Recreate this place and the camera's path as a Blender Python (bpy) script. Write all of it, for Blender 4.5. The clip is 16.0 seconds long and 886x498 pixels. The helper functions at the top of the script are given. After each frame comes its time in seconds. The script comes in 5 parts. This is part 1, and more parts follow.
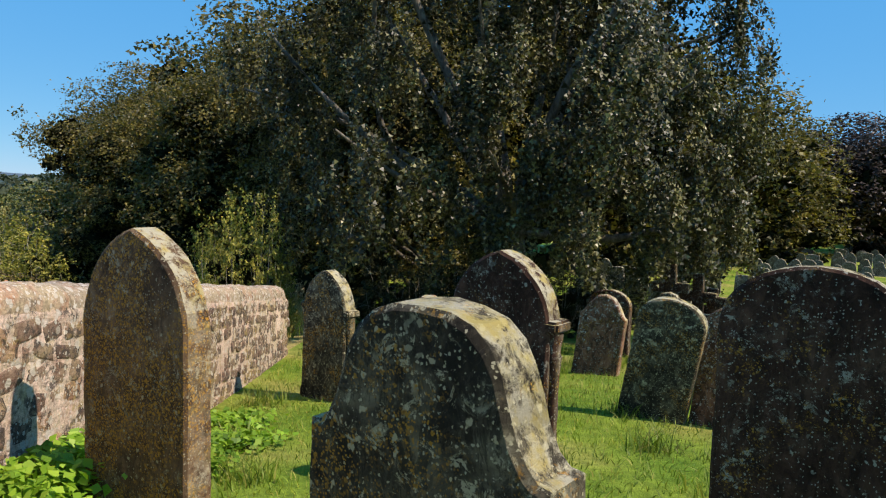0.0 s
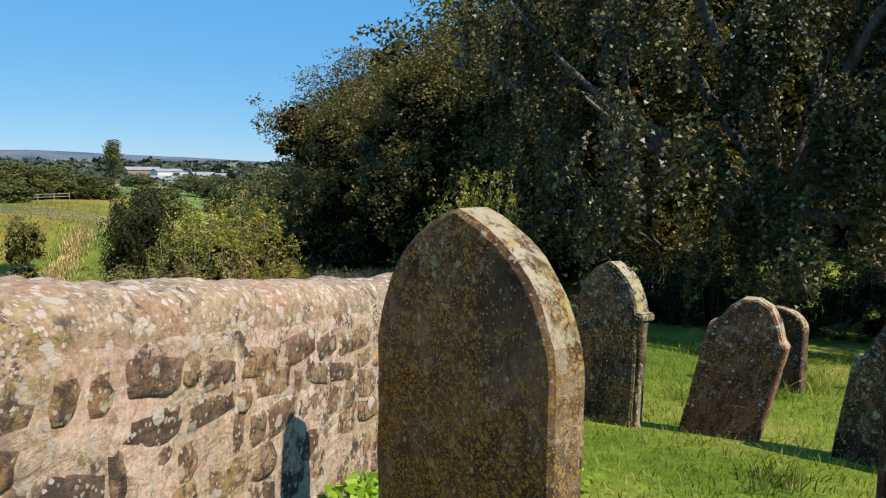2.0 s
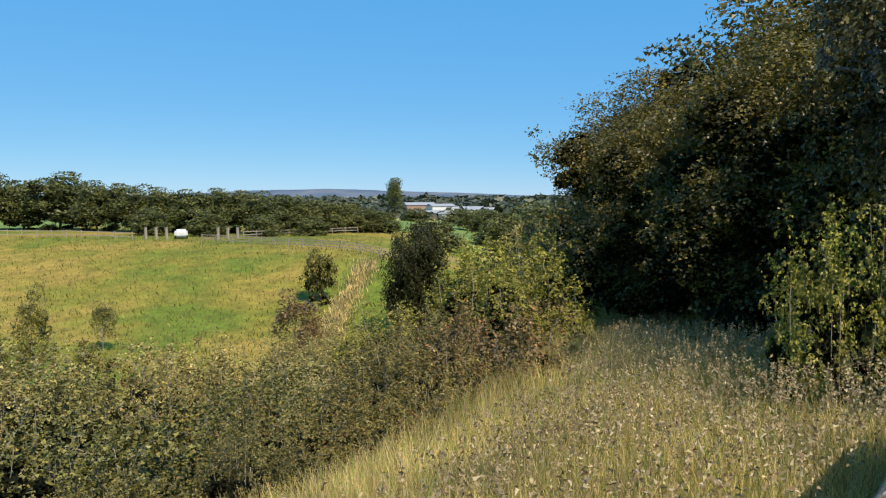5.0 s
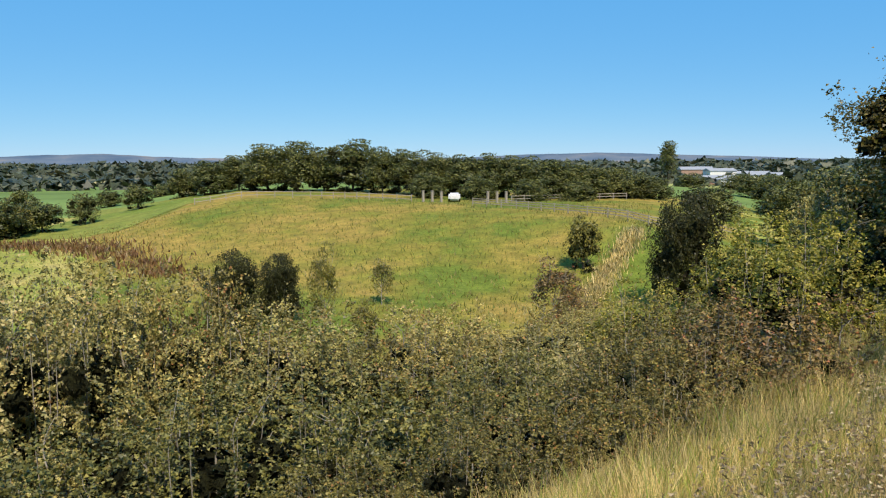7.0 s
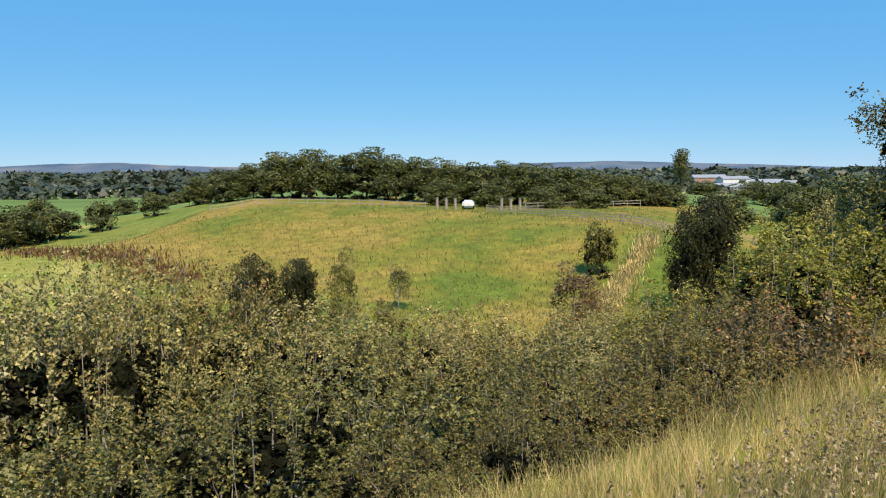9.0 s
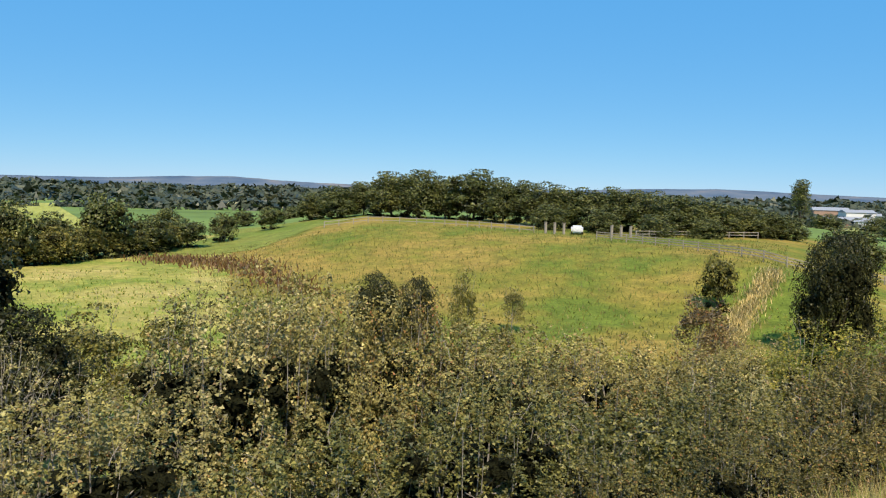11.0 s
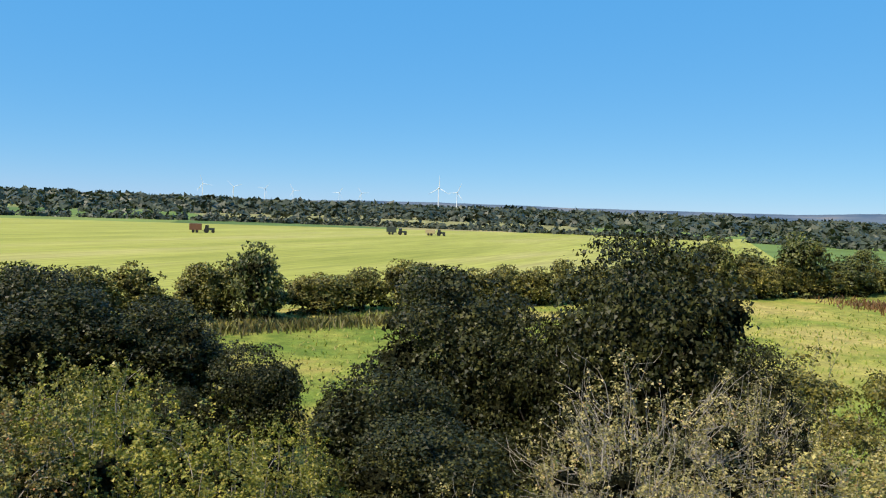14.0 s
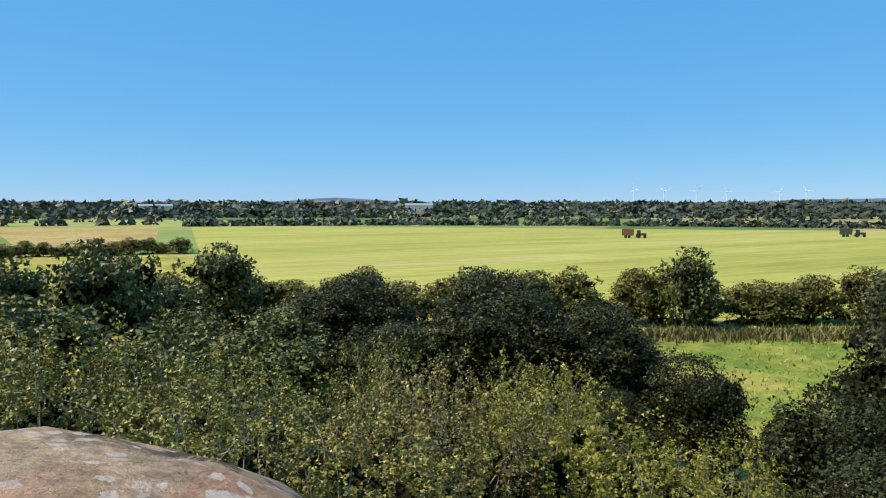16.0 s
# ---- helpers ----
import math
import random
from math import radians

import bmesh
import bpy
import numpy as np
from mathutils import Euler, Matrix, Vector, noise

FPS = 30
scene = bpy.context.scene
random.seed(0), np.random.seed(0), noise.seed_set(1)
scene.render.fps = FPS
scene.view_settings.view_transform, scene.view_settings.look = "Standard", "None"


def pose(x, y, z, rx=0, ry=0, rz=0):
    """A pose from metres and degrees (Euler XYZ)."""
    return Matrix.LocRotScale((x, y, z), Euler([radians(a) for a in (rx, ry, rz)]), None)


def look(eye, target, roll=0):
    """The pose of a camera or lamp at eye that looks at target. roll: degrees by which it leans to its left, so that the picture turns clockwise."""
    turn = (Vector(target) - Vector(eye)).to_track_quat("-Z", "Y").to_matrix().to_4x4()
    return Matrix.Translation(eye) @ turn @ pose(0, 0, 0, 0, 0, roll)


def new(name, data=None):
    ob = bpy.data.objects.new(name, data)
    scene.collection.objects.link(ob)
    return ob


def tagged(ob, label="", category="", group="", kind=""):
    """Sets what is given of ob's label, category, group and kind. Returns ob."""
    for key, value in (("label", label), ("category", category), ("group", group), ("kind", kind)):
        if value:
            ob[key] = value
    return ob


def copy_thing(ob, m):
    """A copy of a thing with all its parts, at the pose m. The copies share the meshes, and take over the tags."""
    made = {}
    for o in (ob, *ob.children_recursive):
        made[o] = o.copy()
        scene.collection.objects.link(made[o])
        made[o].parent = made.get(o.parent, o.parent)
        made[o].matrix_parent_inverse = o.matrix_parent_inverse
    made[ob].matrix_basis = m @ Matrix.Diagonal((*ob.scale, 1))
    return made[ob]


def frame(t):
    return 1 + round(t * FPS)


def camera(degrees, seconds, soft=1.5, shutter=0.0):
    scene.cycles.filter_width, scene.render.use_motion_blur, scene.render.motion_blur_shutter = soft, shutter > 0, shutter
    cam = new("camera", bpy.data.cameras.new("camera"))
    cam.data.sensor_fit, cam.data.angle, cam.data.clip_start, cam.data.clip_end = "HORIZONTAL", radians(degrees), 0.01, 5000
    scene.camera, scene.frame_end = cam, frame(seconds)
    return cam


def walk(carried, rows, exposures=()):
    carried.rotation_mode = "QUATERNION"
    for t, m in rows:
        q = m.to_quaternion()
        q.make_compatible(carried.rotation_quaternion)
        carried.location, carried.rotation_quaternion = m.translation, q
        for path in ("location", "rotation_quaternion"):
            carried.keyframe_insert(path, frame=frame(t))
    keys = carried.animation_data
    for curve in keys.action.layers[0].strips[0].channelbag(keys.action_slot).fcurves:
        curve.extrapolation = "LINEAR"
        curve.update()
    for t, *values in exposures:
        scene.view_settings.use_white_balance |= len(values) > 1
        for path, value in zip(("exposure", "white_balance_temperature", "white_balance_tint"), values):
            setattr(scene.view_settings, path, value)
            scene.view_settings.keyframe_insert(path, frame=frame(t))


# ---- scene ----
# ---- camera ----
cam = camera(62.45, 16.0, soft=1.15)
PATH = [
    (0.0, pose(-0.000, -0.000, 1.638, 85.316, -1.708, -0.000)),
    (0.5, pose(-0.272, 0.383, 1.646, 84.131, -1.385, 3.538)),
    (1.0, pose(-0.447, 0.706, 1.593, 83.951, -0.343, 10.657)),
    (1.5, pose(-0.642, 0.983, 1.543, 83.717, -0.158, 12.890)),
    (2.0, pose(-0.886, 1.252, 1.541, 83.552, -0.733, 15.508)),
    (2.5, pose(-1.116, 1.490, 1.521, 83.636, -0.338, 21.659)),
    (3.0, pose(-1.380, 1.712, 1.472, 83.787, -0.630, 24.226)),
    (3.5, pose(-1.616, 1.828, 1.501, 85.165, -0.089, 28.311)),
    (3.7, pose(-1.722, 1.881, 1.490, 85.829, 0.107, 30.760)),
    (5.8, pose(-2.638, 3.597, 1.721, 85.560, -0.736, 40.954)),
    (6.0, pose(-2.663, 3.660, 1.758, 85.822, -1.097, 43.899)),
    (6.5, pose(-2.712, 3.759, 1.636, 85.499, -0.090, 51.989)),
    (7.0, pose(-2.781, 3.866, 1.741, 83.322, 0.311, 56.712)),
    (7.5, pose(-2.797, 3.895, 1.510, 82.065, 1.145, 57.822)),
    (8.0, pose(-2.776, 3.876, 1.444, 82.076, 1.160, 57.901)),
    (8.2, pose(-2.757, 3.841, 1.425, 82.545, 1.142, 57.787)),
    (10.3, pose(-2.797, 1.831, 1.754, 85.455, -0.811, 58.308)),
    (10.5, pose(-2.828, 1.699, 1.746, 85.830, -1.038, 59.403)),
    (11.0, pose(-2.848, 1.376, 1.754, 85.580, -1.484, 65.444)),
    (11.5, pose(-2.800, 0.624, 1.872, 85.049, -1.577, 73.718)),
    (12.0, pose(-2.688, -0.047, 1.883, 85.489, -1.882, 81.704)),
    (12.5, pose(-2.642, -0.264, 1.813, 85.901, -2.140, 89.505)),
    (13.0, pose(-2.633, -0.345, 1.876, 85.899, -2.198, 97.972)),
    (13.5, pose(-2.630, -0.376, 1.868, 86.441, -2.395, 107.700)),
    (14.0, pose(-2.684, -0.428, 1.903, 86.749, -2.288, 115.780)),
    (14.5, pose(-2.640, -0.464, 1.895, 86.885, -2.143, 121.541)),
    (15.0, pose(-2.639, -0.433, 1.894, 87.085, -1.757, 128.133)),
    (15.5, pose(-2.795, -0.627, 1.951, 87.174, -1.884, 139.437)),
    (16.0, pose(-2.641, -0.836, 1.989, 86.440, -0.009, 148.560)),
]
walk(cam, PATH)

# ---- world, sun ----
SUN = Vector((0.64, -0.26, 0.81)).normalized()
world = bpy.data.worlds.new("sky_world")
scene.world = world
world.use_nodes = True
wn = world.node_tree
wn.nodes.clear()
sky = wn.nodes.new("ShaderNodeTexSky")
sky.sky_type = "NISHITA"
sky.sun_disc = False
sky.sun_elevation = math.asin(SUN.z)
sky.sun_rotation = math.atan2(SUN.x, SUN.y)
sky.altitude = 2500
sky.air_density, sky.dust_density, sky.ozone_density = 1.0, 0.0, 4.0
bgn = wn.nodes.new("ShaderNodeBackground")
bgn.inputs["Strength"].default_value = 0.08
outn = wn.nodes.new("ShaderNodeOutputWorld")
tint = wn.nodes.new("ShaderNodeMix")
tint.data_type, tint.blend_type = "RGBA", "MULTIPLY"
tint.inputs[0].default_value = 1.0
tint.inputs[7].default_value = (0.52, 0.437, 0.204, 1)
wn.links.new(sky.outputs[0], tint.inputs[6])
blue = wn.nodes.new("ShaderNodeMix")
blue.data_type, blue.blend_type = "RGBA", "ADD"
blue.inputs[0].default_value = 1.0
blue.inputs[7].default_value = (0.43, 3.05, 7.4, 1)
wn.links.new(tint.outputs[2], blue.inputs[6])
wn.links.new(blue.outputs[2], bgn.inputs[0])
wn.links.new(bgn.outputs[0], outn.inputs[0])
sun = new("sun", bpy.data.lights.new("sun", "SUN"))
sun.data.energy = 5.0
sun.data.angle = radians(0.53)
sun.data.color = (1.0, 0.875, 0.71)
sun.matrix_world = look(SUN * 50, (0, 0, 0))
scene.view_settings.exposure = 0.32


# ---- materials ----
class Nodes:
    """A small node-tree writer for one material."""

    def __init__(self, name, rough=0.8, spec=0.3):
        self.m = bpy.data.materials.new(name)
        self.m.use_nodes = True
        self.t = self.m.node_tree
        self.p = self.t.nodes["Principled BSDF"]
        self.p.inputs["Roughness"].default_value = rough
        self.p.inputs["Specular IOR Level"].default_value = spec
        self.co = self.t.nodes.new("ShaderNodeTexCoord").outputs["Object"]

    def world_space(self):
        self.co = self.t.nodes.new("ShaderNodeNewGeometry").outputs["Position"]
        return self

    def link(self, a, b):
        self.t.links.new(a, b)

    def noise(self, scale, detail=4.0, rough=0.6, stretch=None, dist=0.0):
        n = self.t.nodes.new("ShaderNodeTexNoise")
        n.inputs["Scale"].default_value = scale
        n.inputs["Detail"].default_value = detail
        n.inputs["Roughness"].default_value = rough
        n.inputs["Distortion"].default_value = dist
        co = self.co
        if stretch:
            mp = self.t.nodes.new("ShaderNodeMapping")
            mp.inputs["Scale"].default_value = stretch
            self.link(co, mp.inputs[0])
            co = mp.outputs[0]
        self.link(co, n.inputs["Vector"])
        return n.outputs["Fac"]

    def voronoi(self, scale, feature="F1", out="Distance", rnd=1.0):
        n = self.t.nodes.new("ShaderNodeTexVoronoi")
        n.feature = feature
        n.inputs["Scale"].default_value = scale
        n.inputs["Randomness"].default_value = rnd
        self.link(self.co, n.inputs["Vector"])
        return n.outputs[out]

    def ramp(self, fac, stops):
        n = self.t.nodes.new("ShaderNodeValToRGB")
        e = n.color_ramp.elements
        while len(e) < len(stops):
            e.new(0.5)
        for k, (pos, col) in zip(e, stops):
            k.position = pos
            k.color = (*col, 1) if len(col) == 3 else col
        self.link(fac, n.inputs[0])
        return n.outputs[0]

    def mix(self, fac, a, b, mode="MIX"):
        n = self.t.nodes.new("ShaderNodeMix")
        n.data_type = "RGBA"
        n.blend_type = mode
        for sock, v in ((n.inputs[0], fac), (n.inputs[6], a), (n.inputs[7], b)):
            if isinstance(v, (int, float)):
                sock.default_value = v
            elif isinstance(v, tuple):
                sock.default_value = (*v, 1)
            else:
                self.link(v, sock)
        return n.outputs[2]

    def island(self):
        return self.t.nodes.new("ShaderNodeNewGeometry").outputs["Random Per Island"]

    def random(self):
        return self.t.nodes.new("ShaderNodeObjectInfo").outputs["Random"]

    def colour(self, c):
        if isinstance(c, tuple):
            self.p.inputs["Base Color"].default_value = (*c, 1)
        else:
            self.link(c, self.p.inputs["Base Color"])
        self.base = c
        return self

    def bump(self, h, strength=0.5, distance=0.02):
        n = self.t.nodes.new("ShaderNodeBump")
        n.inputs["Strength"].default_value = strength
        n.inputs["Distance"].default_value = distance
        self.link(h, n.inputs["Height"])
        self.link(n.outputs[0], self.p.inputs["Normal"])
        return self

    def translucent(self, amount, tint=(1, 1, 1)):
        tr = self.t.nodes.new("ShaderNodeBsdfTranslucent")
        self.link(self.mix(1.0, self.base, tint, "MULTIPLY"), tr.inputs[0])
        mx = self.t.nodes.new("ShaderNodeMixShader")
        mx.inputs[0].default_value = amount
        self.link(self.p.outputs[0], mx.inputs[1])
        self.link(tr.outputs[0], mx.inputs[2])
        self.link(mx.outputs[0], self.t.nodes["Material Output"].inputs[0])
        return self


def leaf_mat(name, dark, mid, light, rough=0.5, spec=0.35, trans=0.10, autumn=None):
    n = Nodes(name, rough, spec)
    stops = [(0.0, dark), (0.55, mid), (0.93, light)]
    if autumn:
        stops.append((0.985, autumn))
    c = n.ramp(n.island(), stops)
    big = n.ramp(n.noise(0.9, 2), [(0.35, (0.6, 0.6, 0.6)), (0.65, (1.36, 1.28, 1.12))])
    c = n.mix(1.0, c, big, "MULTIPLY")
    tone = n.ramp(n.random(), [(0.0, (0.85, 0.88, 0.8)), (1.0, (1.12, 1.08, 1.0))])
    c = n.mix(1.0, c, tone, "MULTIPLY")
    return n.colour(c).translucent(trans, (1.0, 1.1, 0.5)).m


def ground_mat(name, cols, fine=(0.5, 9.0, 60.0), bump=0.6, stretch=None):
    """Grass-like ground: patches at three sizes."""
    n = Nodes(name, 0.95, 0.1).world_space()
    a = n.ramp(n.noise(fine[0], 4, 0.6, stretch), [(0.38, cols[0]), (0.5, cols[1]), (0.62, cols[2])])
    b = n.ramp(n.noise(fine[1], 5, 0.7), [(0.3, (0.62, 0.64, 0.58)), (0.7, (1.3, 1.26, 1.1))])
    c = n.mix(1.0, a, b, "MULTIPLY")
    g = n.noise(fine[2], 3, 0.7)
    d = n.ramp(g, [(0.3, (0.6, 0.62, 0.55)), (0.7, (1.35, 1.3, 1.2))])
    return n.colour(n.mix(0.8, c, d, "MULTIPLY")).bump(g, bump, 0.05).m


M_LAWN = ground_mat("churchyard_grass", [(0.12, 0.20, 0.025), (0.20, 0.27, 0.04), (0.31, 0.30, 0.09)])
M_BANK = ground_mat("dry_bank_grass", [(0.18, 0.17, 0.06), (0.36, 0.29, 0.12), (0.48, 0.38, 0.18)])
M_MOUND = ground_mat("mound_grass", [(0.130, 0.172, 0.030), (0.210, 0.193, 0.040), (0.300, 0.220, 0.062)], (0.06, 0.45, 3.5))
M_MEADOW = ground_mat("meadow_grass", [(0.20, 0.25, 0.05), (0.33, 0.31, 0.085), (0.42, 0.35, 0.13)], (0.08, 0.6, 5.0))
M_PASTURE = ground_mat("pasture_grass", [(0.14, 0.20, 0.04), (0.24, 0.265, 0.06), (0.33, 0.285, 0.09)], (0.12, 0.8, 6.0))
M_GREEN = ground_mat("green_field_grass", [(0.13, 0.19, 0.035), (0.165, 0.21, 0.045), (0.21, 0.225, 0.055)], (0.03, 0.4, 4.0))


def stubble_mat():
    n = Nodes("cut_crop", 0.9, 0.15).world_space()
    a = n.ramp(n.noise(0.05, 3, 0.5, (0.12, 1.0, 1.0)), [(0.3, (0.275, 0.285, 0.055)), (0.55, (0.36, 0.35, 0.08)), (0.75, (0.40, 0.355, 0.125))])
    b = n.ramp(n.noise(0.5, 3, 0.6, (0.1, 1.6, 1.0)), [(0.35, (0.78, 0.8, 0.75)), (0.65, (1.15, 1.15, 1.1))])
    return n.colour(n.mix(1.0, a, b, "MULTIPLY")).m


def far_mat():
    n = Nodes("far_farmland", 0.95, 0.1).world_space()
    cell = n.voronoi(0.0042, "F1", "Color", 0.9)
    sep = n.t.nodes.new("ShaderNodeSeparateColor")
    n.link(cell, sep.inputs[0])
    c = n.ramp(sep.outputs[0], [(0.0, (0.10, 0.16, 0.05)), (0.35, (0.17, 0.24, 0.06)), (0.6, (0.30, 0.31, 0.10)), (0.8, (0.38, 0.30, 0.15)), (1.0, (0.14, 0.2, 0.05))])
    d = n.ramp(n.noise(0.03, 5, 0.7), [(0.3, (0.7, 0.7, 0.7)), (0.7, (1.2, 1.2, 1.2))])
    return n.colour(n.mix(1.0, c, d, "MULTIPLY")).m


M_STUBBLE, M_FAR = stubble_mat(), far_mat()
# Aerial haze is put into the hill colours as blue.
M_HILL = Nodes("haze_tinted_moorland", 1.0, 0.0)
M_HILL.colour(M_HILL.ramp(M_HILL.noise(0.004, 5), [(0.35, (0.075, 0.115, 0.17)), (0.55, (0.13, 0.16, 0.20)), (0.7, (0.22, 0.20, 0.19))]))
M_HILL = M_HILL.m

L_HAW = leaf_mat("hawthorn_leaf", (0.149, 0.139, 0.050), (0.266, 0.240, 0.085), (0.421, 0.367, 0.147), autumn=(0.30, 0.17, 0.08))
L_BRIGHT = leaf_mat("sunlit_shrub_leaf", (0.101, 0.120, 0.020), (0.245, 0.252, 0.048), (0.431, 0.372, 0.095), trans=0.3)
L_BROWN = leaf_mat("bronze_shrub_leaf", (0.084, 0.061, 0.028), (0.159, 0.112, 0.046), (0.285, 0.208, 0.077), autumn=(0.374, 0.153, 0.085))
L_PALE = leaf_mat("sparse_hawthorn_leaf", (0.134, 0.125, 0.048), (0.281, 0.255, 0.103), (0.491, 0.421, 0.217), autumn=(0.38, 0.25, 0.13))
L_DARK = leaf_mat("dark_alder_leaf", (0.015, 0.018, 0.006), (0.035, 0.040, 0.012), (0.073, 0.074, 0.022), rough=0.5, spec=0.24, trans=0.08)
L_WOOD = leaf_mat("woodland_leaf", (0.057, 0.049, 0.014), (0.131, 0.110, 0.030), (0.250, 0.206, 0.063), rough=0.42, trans=0.34)
L_BIRCH = leaf_mat("birch_leaf", (0.020, 0.020, 0.008), (0.060, 0.056, 0.022), (0.230, 0.212, 0.100), rough=0.45, spec=0.45, trans=0.16)
L_COPPER = leaf_mat("copper_beech_leaf", (0.03, 0.018, 0.016), (0.06, 0.035, 0.03), (0.10, 0.06, 0.05))
L_HEDGE = leaf_mat("hedge_leaf", (0.069, 0.072, 0.015), (0.131, 0.131, 0.030), (0.261, 0.227, 0.053))
L_COPSE = leaf_mat("copse_leaf", (0.046, 0.057, 0.017), (0.092, 0.108, 0.029), (0.172, 0.176, 0.053))
# Far leaves are greyed towards blue: distance haze is in the colour.
L_FARWOOD_HAZE = leaf_mat("far_wood_haze_leaf", (0.034, 0.045, 0.035), (0.054, 0.068, 0.048), (0.086, 0.100, 0.066))
L_WEED = leaf_mat("fresh_weed_leaf", (0.10, 0.20, 0.015), (0.20, 0.36, 0.03), (0.32, 0.48, 0.06), trans=0.4)
L_BLADE = leaf_mat("grass_blade", (0.115, 0.185, 0.023), (0.230, 0.315, 0.042), (0.40, 0.37, 0.12), trans=0.35)
L_STRAW = leaf_mat("dry_grass_blade", (0.13, 0.13, 0.045), (0.52, 0.41, 0.20), (0.72, 0.60, 0.36), trans=0.3)
L_RUST = leaf_mat("dock_seed_head", (0.090, 0.044, 0.022), (0.180, 0.099, 0.044), (0.252, 0.187, 0.088))


def bark_mat(name, a, b):
    n = Nodes(name, 0.85, 0.2)
    g = n.noise(14, 5, 0.7, (1, 1, 0.25))
    return n.colour(n.ramp(g, [(0.35, a), (0.65, b)])).bump(g, 0.8, 0.02).m


M_BARK = bark_mat("dark_bark", (0.035, 0.028, 0.02), (0.12, 0.10, 0.075))
M_BIRCHBARK = bark_mat("birch_bark", (0.06, 0.05, 0.04), (0.22, 0.19, 0.155))
M_TWIG = bark_mat("grey_twig", (0.16, 0.14, 0.11), (0.38, 0.34, 0.28))


def stone_mat(name, cols, lichen=(0.5, 0.5, 0.42), amount=0.5, orange=0.0, seed_scale=1.0, vary=0.0, mottle=0.0, runs=0.85, rim_lichen_sun=0.8):
    """Weathered stone: tones, dark runs, ragged pale lichen in patches and discs of many sizes, orange lichen, a pale
    rim of lichen and painted sunlight.
    """
    n = Nodes(name, 0.92, 0.15)
    s = seed_scale
    k = lambda v: (v, v, v)
    a = n.ramp(n.noise(5 * s, 8, 0.7, None, 0.4), [(0.32, cols[0]), (0.48, cols[1]), (0.66, cols[2])])
    if vary:
        lo, hi = 1 - 0.5 * vary, 1 + 0.42 * vary
        a = n.mix(1.0, a, n.ramp(n.random(), [(0, (lo, lo * 0.98, lo)), (0.3, (0.9, 0.85, 0.82)), (1, (hi, hi * 0.91, hi * 0.82))]), "MULTIPLY")
    run = n.ramp(n.noise(11 * s, 5, 0.75, (1, 1, 0.3)), [(0.38, (0.5, 0.47, 0.45)), (0.62, (1.25, 1.22, 1.18))])
    a = n.mix(runs, a, run, "MULTIPLY")
    if mottle:
        dark = n.ramp(n.noise(8 * s, 9, 0.78, (1, 1, 0.55), 0.8), [(0.50, k(0)), (0.54, k(mottle))])
        a = n.mix(dark, a, tuple(v * 0.35 for v in cols[0]))
    zone = n.ramp(n.noise(2.7 * s, 5, 0.7), [(0.58 - 0.22 * amount, k(0)), (0.66 - 0.16 * amount, k(1))])
    ragged = n.ramp(n.noise(15 * s, 9, 0.8, None, 0.6), [(0.545, k(0)), (0.575, k(0.85))])
    a = n.mix(n.mix(1.0, ragged, zone, "MULTIPLY"), a, lichen)
    keep = n.co
    for size, cut, strength in ((29, 0.82, 0.75), (76, 0.64, 0.75)):
        warp = n.t.nodes.new("ShaderNodeTexNoise")
        warp.inputs["Scale"].default_value = size * 1.6 * s
        warp.inputs["Detail"].default_value = 6
        n.link(keep, warp.inputs["Vector"])
        n.co = n.mix(1.1 / (size * s), keep, warp.outputs["Color"], "ADD")
        v = n.t.nodes.new("ShaderNodeTexVoronoi")
        v.inputs["Scale"].default_value = size * s
        n.link(n.co, v.inputs["Vector"])
        sep = n.t.nodes.new("ShaderNodeSeparateColor")
        n.link(v.outputs["Color"], sep.inputs[0])
        disc = n.ramp(v.outputs["Distance"], [(0.24, k(1)), (0.33, k(0))])
        some = n.ramp(sep.outputs[0], [(cut + 0.25 * (0.5 - amount), k(0)), (cut + 0.06 + 0.25 * (0.5 - amount), k(strength))])
        n.co = keep
        a = n.mix(n.mix(1.0, disc, some, "MULTIPLY"), a, tuple(min(1.0, v2 * 1.12) for v2 in lichen))
    if orange:
        zone2 = n.ramp(n.noise(3.1 * s, 5, 0.7), [(0.58 - orange * 0.2, k(0)), (0.66 - orange * 0.18, k(1))])
        for size, cut in ((50, 0.34), (118, 0.28)):
            v = n.t.nodes.new("ShaderNodeTexVoronoi")
            v.inputs["Scale"].default_value = size * s
            n.link(n.mix(1.0 / size, keep, warp.outputs["Color"], "ADD"), v.inputs["Vector"])
            sep = n.t.nodes.new("ShaderNodeSeparateColor")
            n.link(v.outputs["Color"], sep.inputs[0])
            spot = n.mix(1.0, n.ramp(v.outputs["Distance"], [(0.30, k(1)), (0.42, k(0))]), n.ramp(sep.outputs[1], [(cut, k(0)), (cut + 0.3, k(0.9))]), "MULTIPLY")
            a = n.mix(n.mix(1.0, spot, zone2, "MULTIPLY"), a, (0.44, 0.22, 0.03))
    # Pale edges and head: lichen, with sunlight on the edges painted in as well.
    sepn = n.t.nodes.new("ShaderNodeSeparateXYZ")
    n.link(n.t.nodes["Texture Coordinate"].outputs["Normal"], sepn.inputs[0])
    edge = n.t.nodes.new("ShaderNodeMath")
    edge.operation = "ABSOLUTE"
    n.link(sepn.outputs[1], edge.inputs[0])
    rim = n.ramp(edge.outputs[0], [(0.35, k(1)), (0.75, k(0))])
    crust = n.ramp(n.noise(13 * s, 8, 0.75, None, 0.4), [(0.42, k(0)), (0.52, k(rim_lichen_sun))])
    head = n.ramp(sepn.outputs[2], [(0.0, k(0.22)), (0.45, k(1))])
